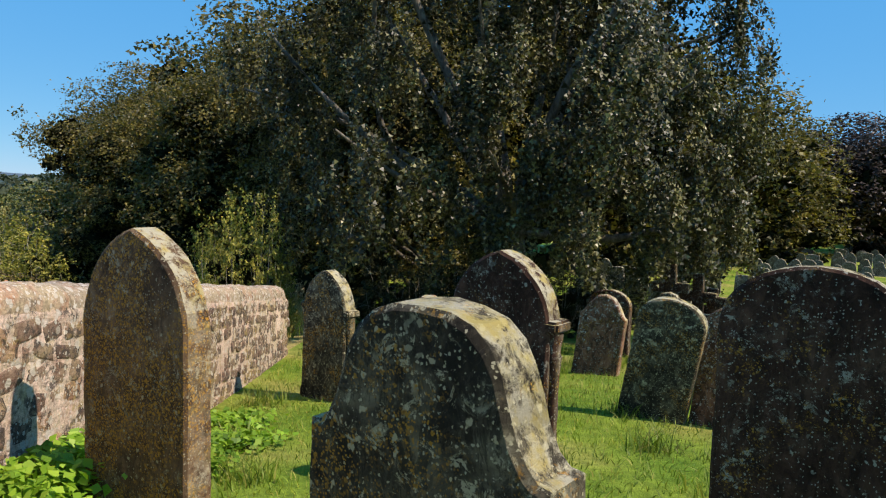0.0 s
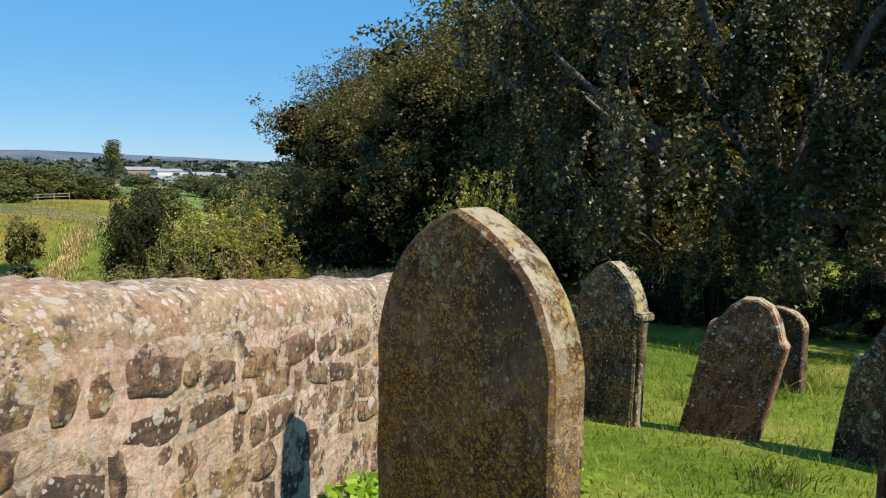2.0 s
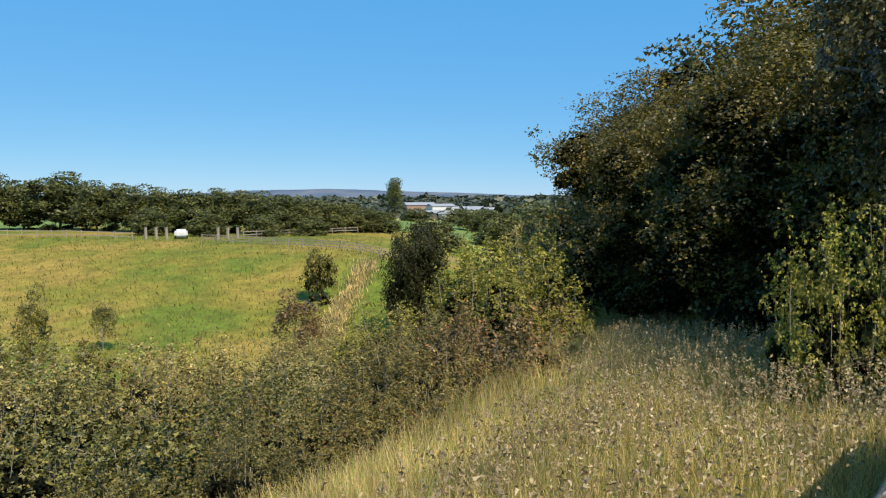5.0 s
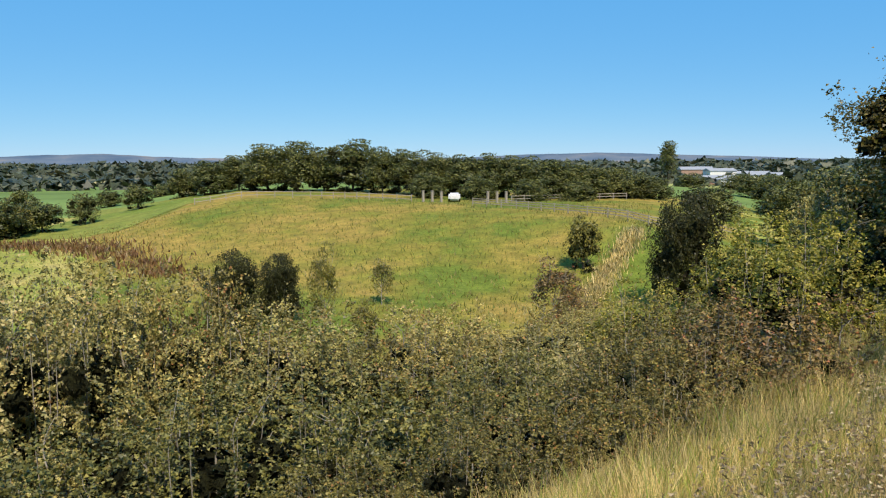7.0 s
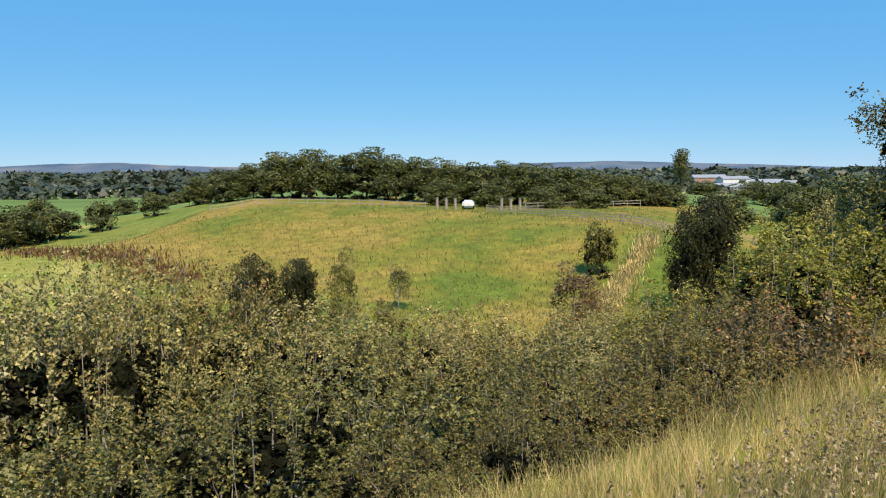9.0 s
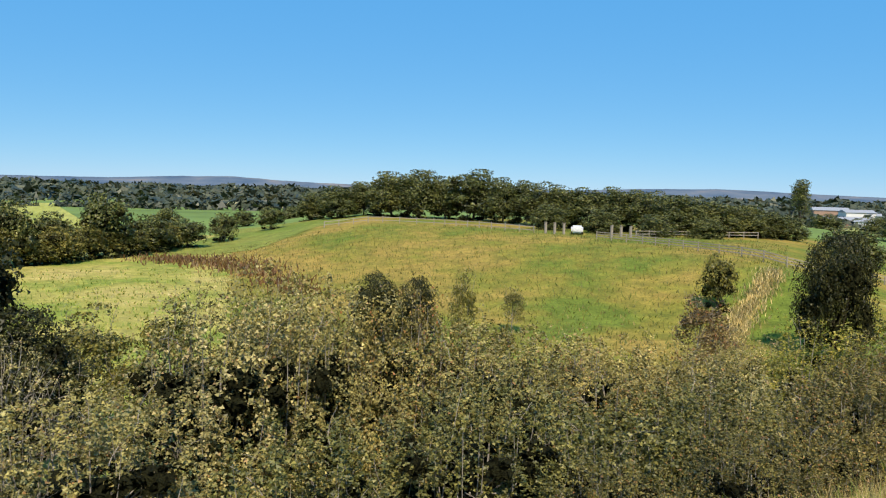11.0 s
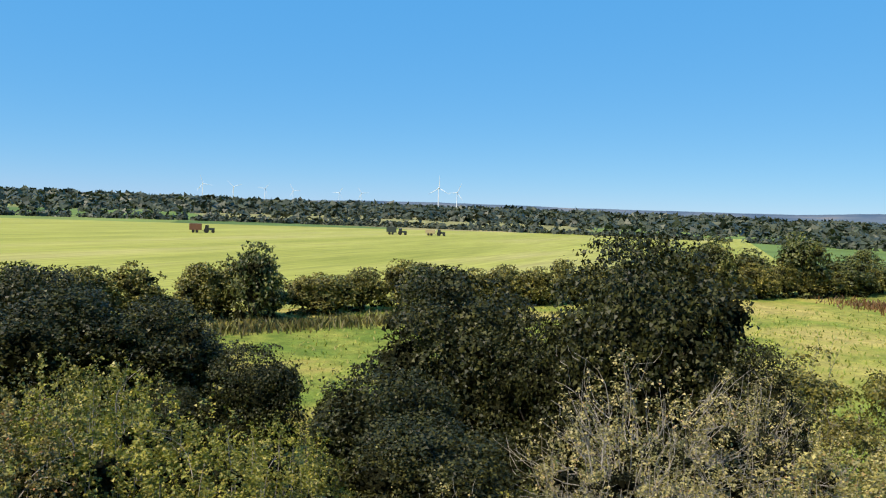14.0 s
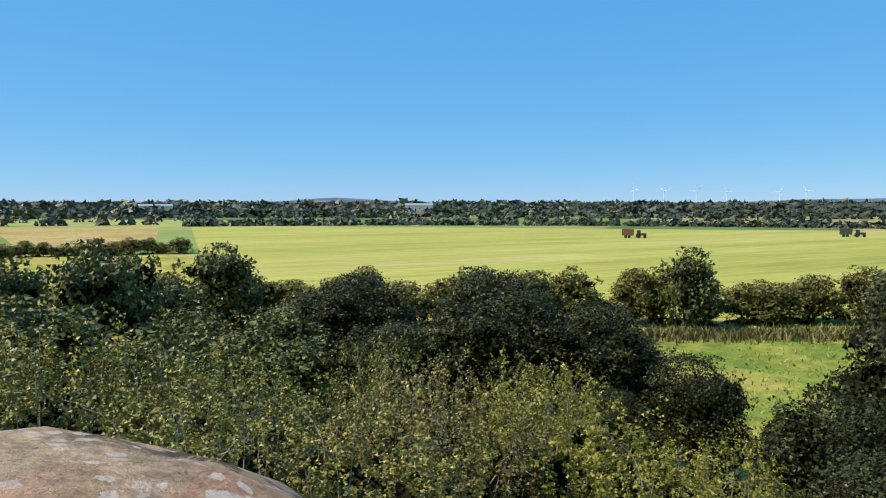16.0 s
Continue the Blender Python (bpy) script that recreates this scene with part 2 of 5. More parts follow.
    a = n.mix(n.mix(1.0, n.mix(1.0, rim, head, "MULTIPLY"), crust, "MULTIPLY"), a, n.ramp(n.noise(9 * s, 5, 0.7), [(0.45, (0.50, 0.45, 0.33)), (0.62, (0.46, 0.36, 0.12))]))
    return n.colour(a).bump(n.noise(34 * s, 8, 0.8), 0.9, 0.012).m


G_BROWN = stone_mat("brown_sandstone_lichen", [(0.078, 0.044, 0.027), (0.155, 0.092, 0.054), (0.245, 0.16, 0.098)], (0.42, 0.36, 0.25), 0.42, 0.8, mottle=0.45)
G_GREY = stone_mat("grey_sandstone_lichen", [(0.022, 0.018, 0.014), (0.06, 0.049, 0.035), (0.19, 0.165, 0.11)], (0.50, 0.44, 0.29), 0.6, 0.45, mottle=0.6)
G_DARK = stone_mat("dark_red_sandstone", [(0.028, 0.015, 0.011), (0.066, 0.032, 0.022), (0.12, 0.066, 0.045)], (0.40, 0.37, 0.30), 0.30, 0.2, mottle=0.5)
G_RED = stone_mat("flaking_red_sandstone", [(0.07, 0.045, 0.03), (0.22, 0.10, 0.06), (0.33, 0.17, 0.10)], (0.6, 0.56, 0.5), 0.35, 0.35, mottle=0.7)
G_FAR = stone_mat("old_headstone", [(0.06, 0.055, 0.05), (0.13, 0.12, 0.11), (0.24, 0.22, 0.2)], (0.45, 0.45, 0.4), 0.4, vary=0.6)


def wall_mat(name, tones, dark, pale, ochre, disc_cut=0.72, vary=0.0, grain=1.0):
    """Old sandstone or mortar out of doors: broad warm tones, dark crusts, ochre patches, pale lichen discs."""
    n = Nodes(name, 0.93, 0.12).world_space()
    k = lambda v: (v, v, v)
    a = n.ramp(n.noise(4.5, 7, 0.68, None, 0.5), [(0.30 + 0.40 * i / (len(tones) - 1), c) for i, c in enumerate(tones)])
    if vary:
        a = n.mix(vary, a, n.mix(1.0, a, n.ramp(n.random(), [(0, (0.42, 0.40, 0.42)), (0.25, (0.78, 0.70, 0.68)), (0.5, (1.0, 0.97, 0.92)), (0.75, (1.22, 1.0, 0.78)), (1, (1.3, 1.2, 1.05))]), "MULTIPLY"))
    a = n.mix(0.9, a, n.ramp(n.noise(38, 6, 0.8), [(0.36, k(0.55)), (0.5, k(1.0)), (0.64, k(1.35))]), "MULTIPLY")
    crust = n.mix(1.0, n.ramp(n.noise(15, 8, 0.75, None, 0.6), [(0.50, k(0)), (0.55, k(0.9))]), n.ramp(n.noise(3.4, 4, 0.6), [(0.56 - 0.2 * dark, k(0)), (0.66 - 0.2 * dark, k(1))]), "MULTIPLY")
    a = n.mix(crust, a, (0.075, 0.06, 0.052))
    gold = n.mix(1.0, n.ramp(n.noise(24, 7, 0.75), [(0.49, k(0)), (0.56, k(0.7))]), n.ramp(n.noise(2.9, 3, 0.6, (1.2, 0.8, 1)), [(0.64 - 0.2 * ochre, k(0)), (0.74 - 0.2 * ochre, k(1))]), "MULTIPLY")
    a = n.mix(gold, a, (0.40, 0.29, 0.11))
    keep = n.co
    for size, cut in ((15, disc_cut), (27, disc_cut - 0.04), (60, disc_cut - 0.06)):
        warp = n.t.nodes.new("ShaderNodeTexNoise")
        warp.inputs["Scale"].default_value = size * 2.2
        warp.inputs["Detail"].default_value = 4
        n.link(keep, warp.inputs["Vector"])
        v = n.t.nodes.new("ShaderNodeTexVoronoi")
        v.inputs["Scale"].default_value = size
        n.link(n.mix(0.55 / size, keep, warp.outputs["Color"], "ADD"), v.inputs["Vector"])
        sep = n.t.nodes.new("ShaderNodeSeparateColor")
        n.link(v.outputs["Color"], sep.inputs[0])
        disc = n.ramp(v.outputs["Distance"], [(0.36, k(1)), (0.41, k(0))])
        some = n.ramp(sep.outputs[0], [(cut, k(0)), (cut + 0.02, k(0.55)), (min(cut + 0.2, 0.99), k(0.95))])
        a = n.mix(n.mix(1.0, disc, some, "MULTIPLY"), a, pale)
    h = n.mix(0.5, n.noise(30, 8, 0.75), n.noise(9, 5, 0.7, (1, 1, 2.2), 0.7))
    return n.colour(a).bump(h, 1.0, 0.03 * grain).m


W_STONE = wall_mat("rubble_wall_stone", [(0.12, 0.08, 0.062), (0.23, 0.145, 0.108), (0.33, 0.24, 0.175), (0.34, 0.25, 0.15), (0.42, 0.33, 0.25)], 1.35, (0.55, 0.49, 0.41), 0.7, 0.86, 0.9)
W_CAP = wall_mat("coping_sandstone", [(0.38, 0.18, 0.105), (0.43, 0.275, 0.19), (0.42, 0.325, 0.23), (0.40, 0.32, 0.215), (0.49, 0.395, 0.30)], 0.3, (0.64, 0.56, 0.48), 0.25, 0.76, 0.3)
M_MORTAR = wall_mat("pink_lime_mortar", [(0.38, 0.235, 0.175), (0.56, 0.39, 0.30), (0.61, 0.455, 0.35), (0.50, 0.39, 0.25), (0.68, 0.53, 0.43)], 0.55, (0.60, 0.52, 0.44), 0.6, 0.88, 0.0, 1.3)


def plain(name, c, rough=0.6, metal=0.0):
    n = Nodes(name, rough, 0.4)
    n.colour(n.mix(1.0, c, n.ramp(n.noise(3, 5), [(0.3, (0.8, 0.8, 0.8)), (0.7, (1.15, 1.15, 1.15))]), "MULTIPLY"))
    n.p.inputs["Metallic"].default_value = metal
    return n.m


M_WHITE = plain("white_cladding", (0.62, 0.62, 0.62))
M_ROOF = plain("grey_roof_sheet", (0.30, 0.31, 0.33))
M_FENCE = plain("weathered_fence_wood", (0.30, 0.26, 0.21), 0.9)
M_TURB = plain("white_turbine_paint", (0.78, 0.79, 0.80), 0.5)
M_RUBBER = plain("black_rubber", (0.02, 0.02, 0.02), 0.9)
M_TRED = plain("rust_red_paint", (0.17, 0.075, 0.04), 0.5)
M_TDARK = plain("dark_green_paint", (0.04, 0.05, 0.04), 0.5)
M_BALE = plain("straw_bale", (0.42, 0.33, 0.18), 0.95)
M_GLASS = plain("dark_window", (0.03, 0.035, 0.04), 0.1)


# ---- builders ----
def smooth(a, b, x):
    t = np.clip((np.asarray(x, float) - a) / (b - a), 0, 1)
    return t * t * (3 - 2 * t)


PLAIN = -11.0
EYE_X, EYE_Y = -2.6, 1.0


def ground(x, y):
    """Height of the land: churchyard, bank, valley, mound."""
    x, y = np.asarray(x, float), np.asarray(y, float)
    yard = 0.2 - 0.1 * np.clip(y, -2, 18) - 0.02 * np.clip(y - 18, 0, 60)
    yard = yard - 0.05 * np.sin(x * 0.9 + 1) * np.sin(y * 0.7)
    south = 0.33 * np.clip(-3 - y, 0, 100) * smooth(8, -2, x)
    s = np.clip(-2.6 - x, 0, None)
    e = 2.2 + 0.30 * np.clip(y, 0, 30)
    fall = 0.18 - 0.115 * smooth(7, 17, y)
    out = fall * np.minimum(s, e) + 0.31 * np.clip(s - e, 0, None) + 0.12 * smooth(0, 0.3, s)
    z = np.maximum(yard - out - south, PLAIN)
    dx, dy = x - EYE_X, y - EYE_Y
    d = np.hypot(dx, dy)
    az = np.degrees(np.arctan2(-dx, dy))
    base = np.interp(az, [36, 42, 52, 63, 72, 80, 86], [70, 72, 66, 66, 80, 98, 118])
    top = np.interp(az, [36, 41, 56, 66, 74, 86], [92, 100, 132, 160, 165, 150])
    rise = np.interp(az, [32, 38, 42, 56, 62, 71, 75, 79, 83], [0, 3.8, 5.2, 5.6, 6.1, 6.2, 4.6, 1.9, 0])
    z = z + rise * smooth(0, 1, (d - base) / (top - base)) * smooth(420, 260, d) * (d > 40)
    return z


def gz(x, y):
    return float(ground(x, y))


def at(az, d):
    a = radians(az)
    return EYE_X - d * math.sin(a), EYE_Y + d * math.cos(a)


def fast_mesh(name, verts, faces, mat):
    verts, faces = np.asarray(verts, np.float32), np.asarray(faces, np.int32)
    me = bpy.data.meshes.new(name)
    k = faces.shape[1]
    me.vertices.add(len(verts))
    me.vertices.foreach_set("co", verts.ravel())
    me.loops.add(faces.size)
    me.loops.foreach_set("vertex_index", faces.ravel())
    me.polygons.add(len(faces))
    me.polygons.foreach_set("loop_start", np.arange(0, faces.size, k, dtype=np.int32))
    me.update(calc_edges=True)
    if mat:
        me.materials.append(mat)
    return me


def thing(name, x=0.0, y=0.0, z=0.0):
    ob = new(name)
    ob.empty_display_size = 0.2
    ob.location = (x, y, z)
    return ob


def part(name, bm, material, parent=None, label=""):
    """Links a bmesh, or a ready mesh, as one mesh object under a thing."""
    if isinstance(bm, bmesh.types.BMesh):
        me = bpy.data.meshes.new(name)
        bm.to_mesh(me)
        bm.free()
        if material:
            me.materials.append(material)
    else:
        me = bm
    ob = new(name, me)
    ob.parent = parent
    return tagged(ob, label) if label else ob


def box_bm(x0, x1, y0, y1, z0, z1, bevel=0.0, bm=None):
    own = bm is None
    bm = bm or bmesh.new()
    vs = bmesh.ops.create_cube(bm, size=1.0)["verts"]
    for v in vs:
        v.co = Vector(((x0 + x1) / 2 + v.co.x * (x1 - x0), (y0 + y1) / 2 + v.co.y * (y1 - y0), (z0 + z1) / 2 + v.co.z * (z1 - z0)))
    if bevel:
        bmesh.ops.bevel(bm, geom=list({e for v in vs for e in v.link_edges}), offset=bevel, segments=2, affect="EDGES")
    return bm


def tube_arrays(path, radii, sides=7):
    """Vertices and quads of a tapered tube along a path."""
    path = [Vector(p) for p in path]
    vs, fs = [], []
    for i, p in enumerate(path):
        d = (path[min(i + 1, len(path) - 1)] - path[max(i - 1, 0)]).normalized()
        u = d.orthogonal().normalized()
        w = d.cross(u)
        for k in range(sides):
            a = 2 * math.pi * k / sides
            vs.append(p + (u * math.cos(a) + w * math.sin(a)) * radii[i])
    for i in range(len(path) - 1):
        for k in range(sides):
            a, b = i * sides + k, i * sides + (k + 1) % sides
            fs.append((a, b, b + sides, a + sides))
    return vs, fs


def tubes_mesh(name, tubes, mat, sides=6):
    vs, fs = [], []
    for path, radii in tubes:
        v, f = tube_arrays(path, radii, sides)
        o = len(vs)
        vs += v
        fs += [tuple(i + o for i in q) for q in f]
    return fast_mesh(name, [tuple(v) for v in vs], fs, mat)


def leaf_quads(rng, pts, nrm, size, ratio=0.6, jitter=0.9, tri=False):
    """Folded leaves at pts, facing about nrm. Returns vertices and faces: kites, or plain wedges where they stay small."""
    n = len(pts)
    d = nrm + rng.normal(0, jitter, (n, 3))
    d /= np.linalg.norm(d, axis=1)[:, None] + 1e-9
    u = np.cross(d, rng.normal(0, 1, (n, 3)))
    u /= np.linalg.norm(u, axis=1)[:, None] + 1e-9
    w = np.cross(d, u)
    s = (size * rng.uniform(0.6, 1.35, n))[:, None]
    if tri:
        v = np.stack([pts - u * s * 0.55, pts + u * s * 0.4 + w * s * ratio * 0.6, pts + u * s * 0.4 - w * s * ratio * 0.6], 1).reshape(-1, 3)
        return v, np.arange(3 * n).reshape(-1, 3)
    fold = d * s * 0.12
    a = pts - u * s * 0.5
    b = pts + w * s * ratio * 0.5 + fold + u * s * 0.08
    c = pts + u * s * 0.5
    e = pts - w * s * ratio * 0.5 + fold + u * s * 0.08
    v = np.stack([a, b, c, e], 1).reshape(-1, 3)
    return v, np.arange(4 * n).reshape(-1, 4)


def crown_points(rng, blobs, n, clumps=26, spread=0.30, inner=0.4, per=6, sprays=0.14):
    """Leaf places: most on the domes of clumps that sit over several ellipsoids (x, y, z, rx, ry, rz), some on short sprays between them."""
    blobs = np.asarray(blobs, float)
    area = blobs[:, 3] * blobs[:, 5]
    which = rng.choice(len(blobs), len(blobs) * clumps, p=area / area.sum())
    d = rng.normal(0, 1, (len(which), 3))
    d /= np.linalg.norm(d, axis=1)[:, None]
    d[:, 2] = np.where(d[:, 2] < -0.5, -d[:, 2], d[:, 2])
    cc = blobs[which, :3] + d * blobs[which, 3:] * rng.uniform(inner, 1.12, len(which))[:, None]
    cr = blobs[which, 3:].mean(1) * spread * rng.uniform(0.6, 1.4, len(which))
    weight = cr ** 2 / (cr ** 2).sum()
    m = int(n * (1 - sprays))
    k = rng.choice(len(which), m, p=weight)
    q = rng.normal(0, 1, (m, 3)) + d[k] * 0.7 + np.array([0, 0, 0.35])
    q /= np.linalg.norm(q, axis=1)[:, None]
    pts = cc[k] + q * (cr[k] * rng.uniform(0.72, 1.08, m))[:, None] * np.array([1, 1, 0.8])
    nrm = q + d[k] * 0.35
    g = (n - m) // per
    k = rng.choice(len(which), g, p=weight)
    way = rng.normal(0, 0.6, (g, 3)) + d[k] * 0.8 + np.array([0, 0, 0.5])
    way /= np.linalg.norm(way, axis=1)[:, None]
    u = rng.uniform(0.75, 1.4, (g, per, 1)) * cr[k][:, None, None]
    tips = cc[k][:, None] + way[:, None] * u + rng.normal(0, 0.09, (g, per, 3)) * cr[k][:, None, None]
    return np.concatenate([pts, tips.reshape(-1, 3)]), np.concatenate([nrm, np.repeat(way * 0.5 + np.array([0, 0, 0.5]), per, axis=0)])


def stem_points(rng, n, h, w, stems, per=11):
    """Leaf places in small sprigs along many upright, outward-curving stems of a shrub; also returns the stems as tubes."""
    each = max(1, n // (stems * per))
    pts, nrm, tubes = [], [], []
    for i in range(stems):
        az, el = rng.uniform(0, 2 * math.pi), math.asin(rng.uniform(0.02, 1.0) ** 0.8)
        out = np.array([math.cos(az), math.sin(az), 0.0])
        k = rng.uniform(0.72, 1.06)
        tip = out * w * 0.5 * math.cos(el) * k + np.array([0, 0, h * (0.12 + 0.88 * math.sin(el)) * k])
        foot = out * w * rng.uniform(0.02, 0.2) + np.array([0, 0, 0.05])
        bow = out * w * 0.10 * math.cos(el)
        u = rng.uniform(0.35, 1.0, each) ** 0.7
        line = foot + (tip - foot) * u[:, None] + bow * np.sin(math.pi * u)[:, None]
        c = line + rng.normal(0, 0.030 * w, (each, 3)) * (1.15 - 0.7 * u)[:, None]
        r = rng.uniform(0.05, 0.13, each) * w / 4.4
        q = rng.normal(0, 1, (each, per, 3)) + out * 0.5 + np.array([0, 0, 0.5])
        q /= np.linalg.norm(q, axis=2)[..., None]
        pts.append((c[:, None] + q * r[:, None, None] * rng.uniform(0.5, 1.1, (each, per, 1))).reshape(-1, 3))
        nrm.append((q * 0.8 + out * 0.4 + np.array([0, 0, 0.3])).reshape(-1, 3))
        if i % 3 == 0:
            tubes.append(([foot + (tip - foot) * v + bow * math.sin(math.pi * v) for v in (0.3, 0.6, 0.85, 1.04)], [0.022, 0.015, 0.009, 0.004]))
    return np.concatenate(pts), np.concatenate(nrm), tubes


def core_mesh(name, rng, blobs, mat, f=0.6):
    """The inner leaves that close a crown, their shade painted in as a dark colour."""
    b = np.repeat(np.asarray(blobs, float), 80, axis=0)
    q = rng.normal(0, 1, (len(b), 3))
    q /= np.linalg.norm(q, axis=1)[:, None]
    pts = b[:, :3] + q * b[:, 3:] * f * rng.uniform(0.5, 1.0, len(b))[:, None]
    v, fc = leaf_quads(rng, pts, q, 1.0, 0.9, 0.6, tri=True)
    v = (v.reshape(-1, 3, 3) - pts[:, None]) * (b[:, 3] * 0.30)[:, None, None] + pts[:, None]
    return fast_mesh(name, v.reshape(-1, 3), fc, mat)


def limb(rng, a, b, r0, r1, bend=0.15, steps=5):
    a, b = Vector(a), Vector(b)
    l = (b - a).length
    off = Vector(rng.normal(0, bend * l, 3))
    pts = [a.lerp(b, i / steps) + off * math.sin(math.pi * i / steps) for i in range(steps + 1)]
    return pts, [r0 + (r1 - r0) * i / steps for i in range(steps + 1)]


def make_tree(name, seed, h, w, trunk_h, n, size, leaf, bark=M_BARK, nblob=7, clumps=26, spread=0.3, low=0.25, core=True, twigs=0, twig_mat=None, trunk_r=None, blob=(0.17, 0.25), shoots=0, stems=0):
    """A tree or shrub on its own base at the origin: trunk with limbs, crown of leaves, inner leaves coloured dark as
    shade, bare twigs.
    """
    rng = np.random.default_rng(seed)
    t = thing(name)
    blobs = [(0, 0, h * (0.5 + low * 0.4), w * 0.34, w * 0.34, h * (0.5 - low * 0.35))]
    for i in range(nblob):
        a = 2 * math.pi * (i + rng.uniform(-0.3, 0.3)) / nblob
        zz = h * rng.uniform(low + 0.08, 0.8)
        rr = w * 0.5 * math.sqrt(max(0.15, 1 - ((zz / h - 0.45) / 0.62) ** 2)) * rng.uniform(0.55, 0.75)
        b = w * rng.uniform(*blob)
        blobs.append((rr * math.cos(a), rr * math.sin(a), zz, b, b, min(b * rng.uniform(0.7, 1.1), zz, h - zz + 0.1 * h)))
    if stems:
        pts, nr, stem_tubes = stem_points(rng, n, h, w, stems)
    else:
        pts, nr = crown_points(rng, blobs, n, clumps, spread)
    for i in range(shoots):
        o = blobs[rng.integers(1, len(blobs))]
        m = 26
        u = rng.uniform(0, 1, m)
        ln = w * rng.uniform(0.08, 0.24)
        base = np.array(o[:3]) + np.array([rng.normal(0, o[3] * 0.5), rng.normal(0, o[3] * 0.5), o[5] * 0.6])
        lean = np.array([rng.normal(0, 0.6), rng.normal(0, 0.6), rng.uniform(0.6, 1.1)])
        pts = np.concatenate([pts, base + u[:, None] * lean * ln + rng.normal(0, 0.010 * w, (m, 3))])
        nr = np.concatenate([nr, np.tile((0.0, 0.0, 0.6), (m, 1))])
    fit = h / np.percentile(pts[:, 2], 98.0 if stems else 99.3)
    pts[:, 2] *= fit
    low_fit = min(fit, 1.0) * 0.88 if stems else fit
    blobs = [(b[0], b[1], b[2] * low_fit, b[3], b[4], b[5] * low_fit) for b in blobs]
    keep = (pts[:, 2] > 0.03) & (pts[:, 2] < h * (1.12 if stems else 1.015))
    pts, nr = pts[keep], nr[keep]
    v, f = leaf_quads(rng, pts, nr, size, 0.75, 0.75, tri=True)
    part("crown", fast_mesh(name + "_crown", v, f, leaf), None, t)
    r = trunk_r or 0.02 * h
    tubes = [limb(rng, (0, 0, -0.3), (rng.normal(0, 0.05 * w), rng.normal(0, 0.05 * w), h * 0.7), r, r * 0.3, 0.03)]
    for b in blobs[1:]:
        tubes.append(limb(rng, (0, 0, trunk_h + rng.uniform(0, 0.25) * h), b[:3], r * 0.5, r * 0.12, 0.08))
    part("trunk", tubes_mesh(name + "_trunk", tubes, bark, 5), None, t)
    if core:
        part("inner_foliage", core_mesh(name + "_inner", rng, blobs, L_INNER_SHADE, 0.52 if stems else 0.6), None, t)
    if twigs:
        tw = stem_tubes if stems else []
        for i in range(twigs):
            p = pts[rng.integers(len(pts))]
            o = p + (np.array([0.0, 0.0, h * 0.3]) - p) * rng.uniform(0.2, 0.45)
            e = p + (p - o) * rng.uniform(0.1, 0.45) + rng.normal(0, 0.03 * w, 3)
            e[2] = min(e[2], h * 1.03)
            tw.append(limb(rng, o, e, 0.016, 0.005, 0.13, 5))
            for j in range(2):
                a = tw[-1][0][2 + j]
                tw.append(limb(rng, a, np.array(a) + (e - o) * rng.uniform(0.2, 0.45) + rng.normal(0, 0.04 * w, 3), 0.008, 0.003, 0.12, 3))
        tagged(part("bare_branchwork", tubes_mesh(name + "_twigs", tw, twig_mat or M_TWIG, 3), None, t), kind="stuff")
    t["h"], t["w"] = h, w
    return t


# Leaf colour made dark to give the crowns their inner shade.
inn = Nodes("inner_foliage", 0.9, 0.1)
L_INNER_SHADE = inn.colour(inn.ramp(inn.noise(9, 5, 0.8), [(0.35, (0.016, 0.017, 0.006)), (0.6, (0.036, 0.037, 0.013)), (0.75, (0.065, 0.064, 0.024))])).bump(inn.noise(14, 5, 0.8), 1.0, 0.2).m


def plant(proto, x, y, top, w, label, category, group="", leaf=None, turn=0.0, sink=0.15):
    """A copy of a tree that reaches from the ground up to the height top, w wide."""
    z = min(gz(x, y) - sink, top - 0.72 * w)
    sz, sx = (top - z) / proto["h"], w / proto["w"]
    c = copy_thing(proto, Matrix.LocRotScale((x, y, z), Euler((0, 0, turn)), (sx, sx, sz)))
    for k in ("h", "w"):
        if k in c:
            del c[k]
    if leaf:
        for ch in c.children:
            if ch.name.startswith("crown"):
                ch.material_slots[0].link = "OBJECT"
                ch.material_slots[0].material = leaf
    return tagged(c, label, category, group)


def drop(proto):
    for o in (*proto.children_recursive, proto):
        bpy.data.objects.remove(o)


# ---- the land ----
def axis(fine, lo, hi, step):
    out, s = [0.0], step
    while out[-1] < hi:
        if out[-1] > fine:
            s *= 1.09
        out.append(out[-1] + s)
    neg, s = [0.0], step
    while neg[-1] > lo:
        if -neg[-1] > fine * 1.3:
            s *= 1.07
        neg.append(neg[-1] - s)
    return np.array(sorted(set(neg[1:] + out)))


gx, gy = axis(16, -4700, 4700, 0.45), axis(30, -4700, 4700, 0.6)
GX, GY = np.meshgrid(gx, gy, indexing="ij")
GZ = ground(GX, GY)
nx, ny = len(gx), len(gy)
ii = (np.arange(nx - 1)[:, None] * ny + np.arange(ny - 1)[None, :]).ravel()
me = fast_mesh("ground", np.stack([GX.ravel(), GY.ravel(), GZ.ravel()], 1), np.stack([ii, ii + ny, ii + ny + 1, ii + 1], 1), M_LAWN)
for m in (M_BANK, M_MOUND, M_MEADOW, M_FAR):
    me.materials.append(m)
cx = (0.5 * (gx[1:] + gx[:-1]))[:, None] + 0 * gy[None, 1:]
cy = 0 * cx + (0.5 * (gy[1:] + gy[:-1]))[None, :]
cd = np.hypot(cx - EYE_X, cy - EYE_Y)
caz = np.degrees(np.arctan2(-(cx - EYE_X), cy - EYE_Y))
idx = np.where(cx > -2.45, 0, 1)
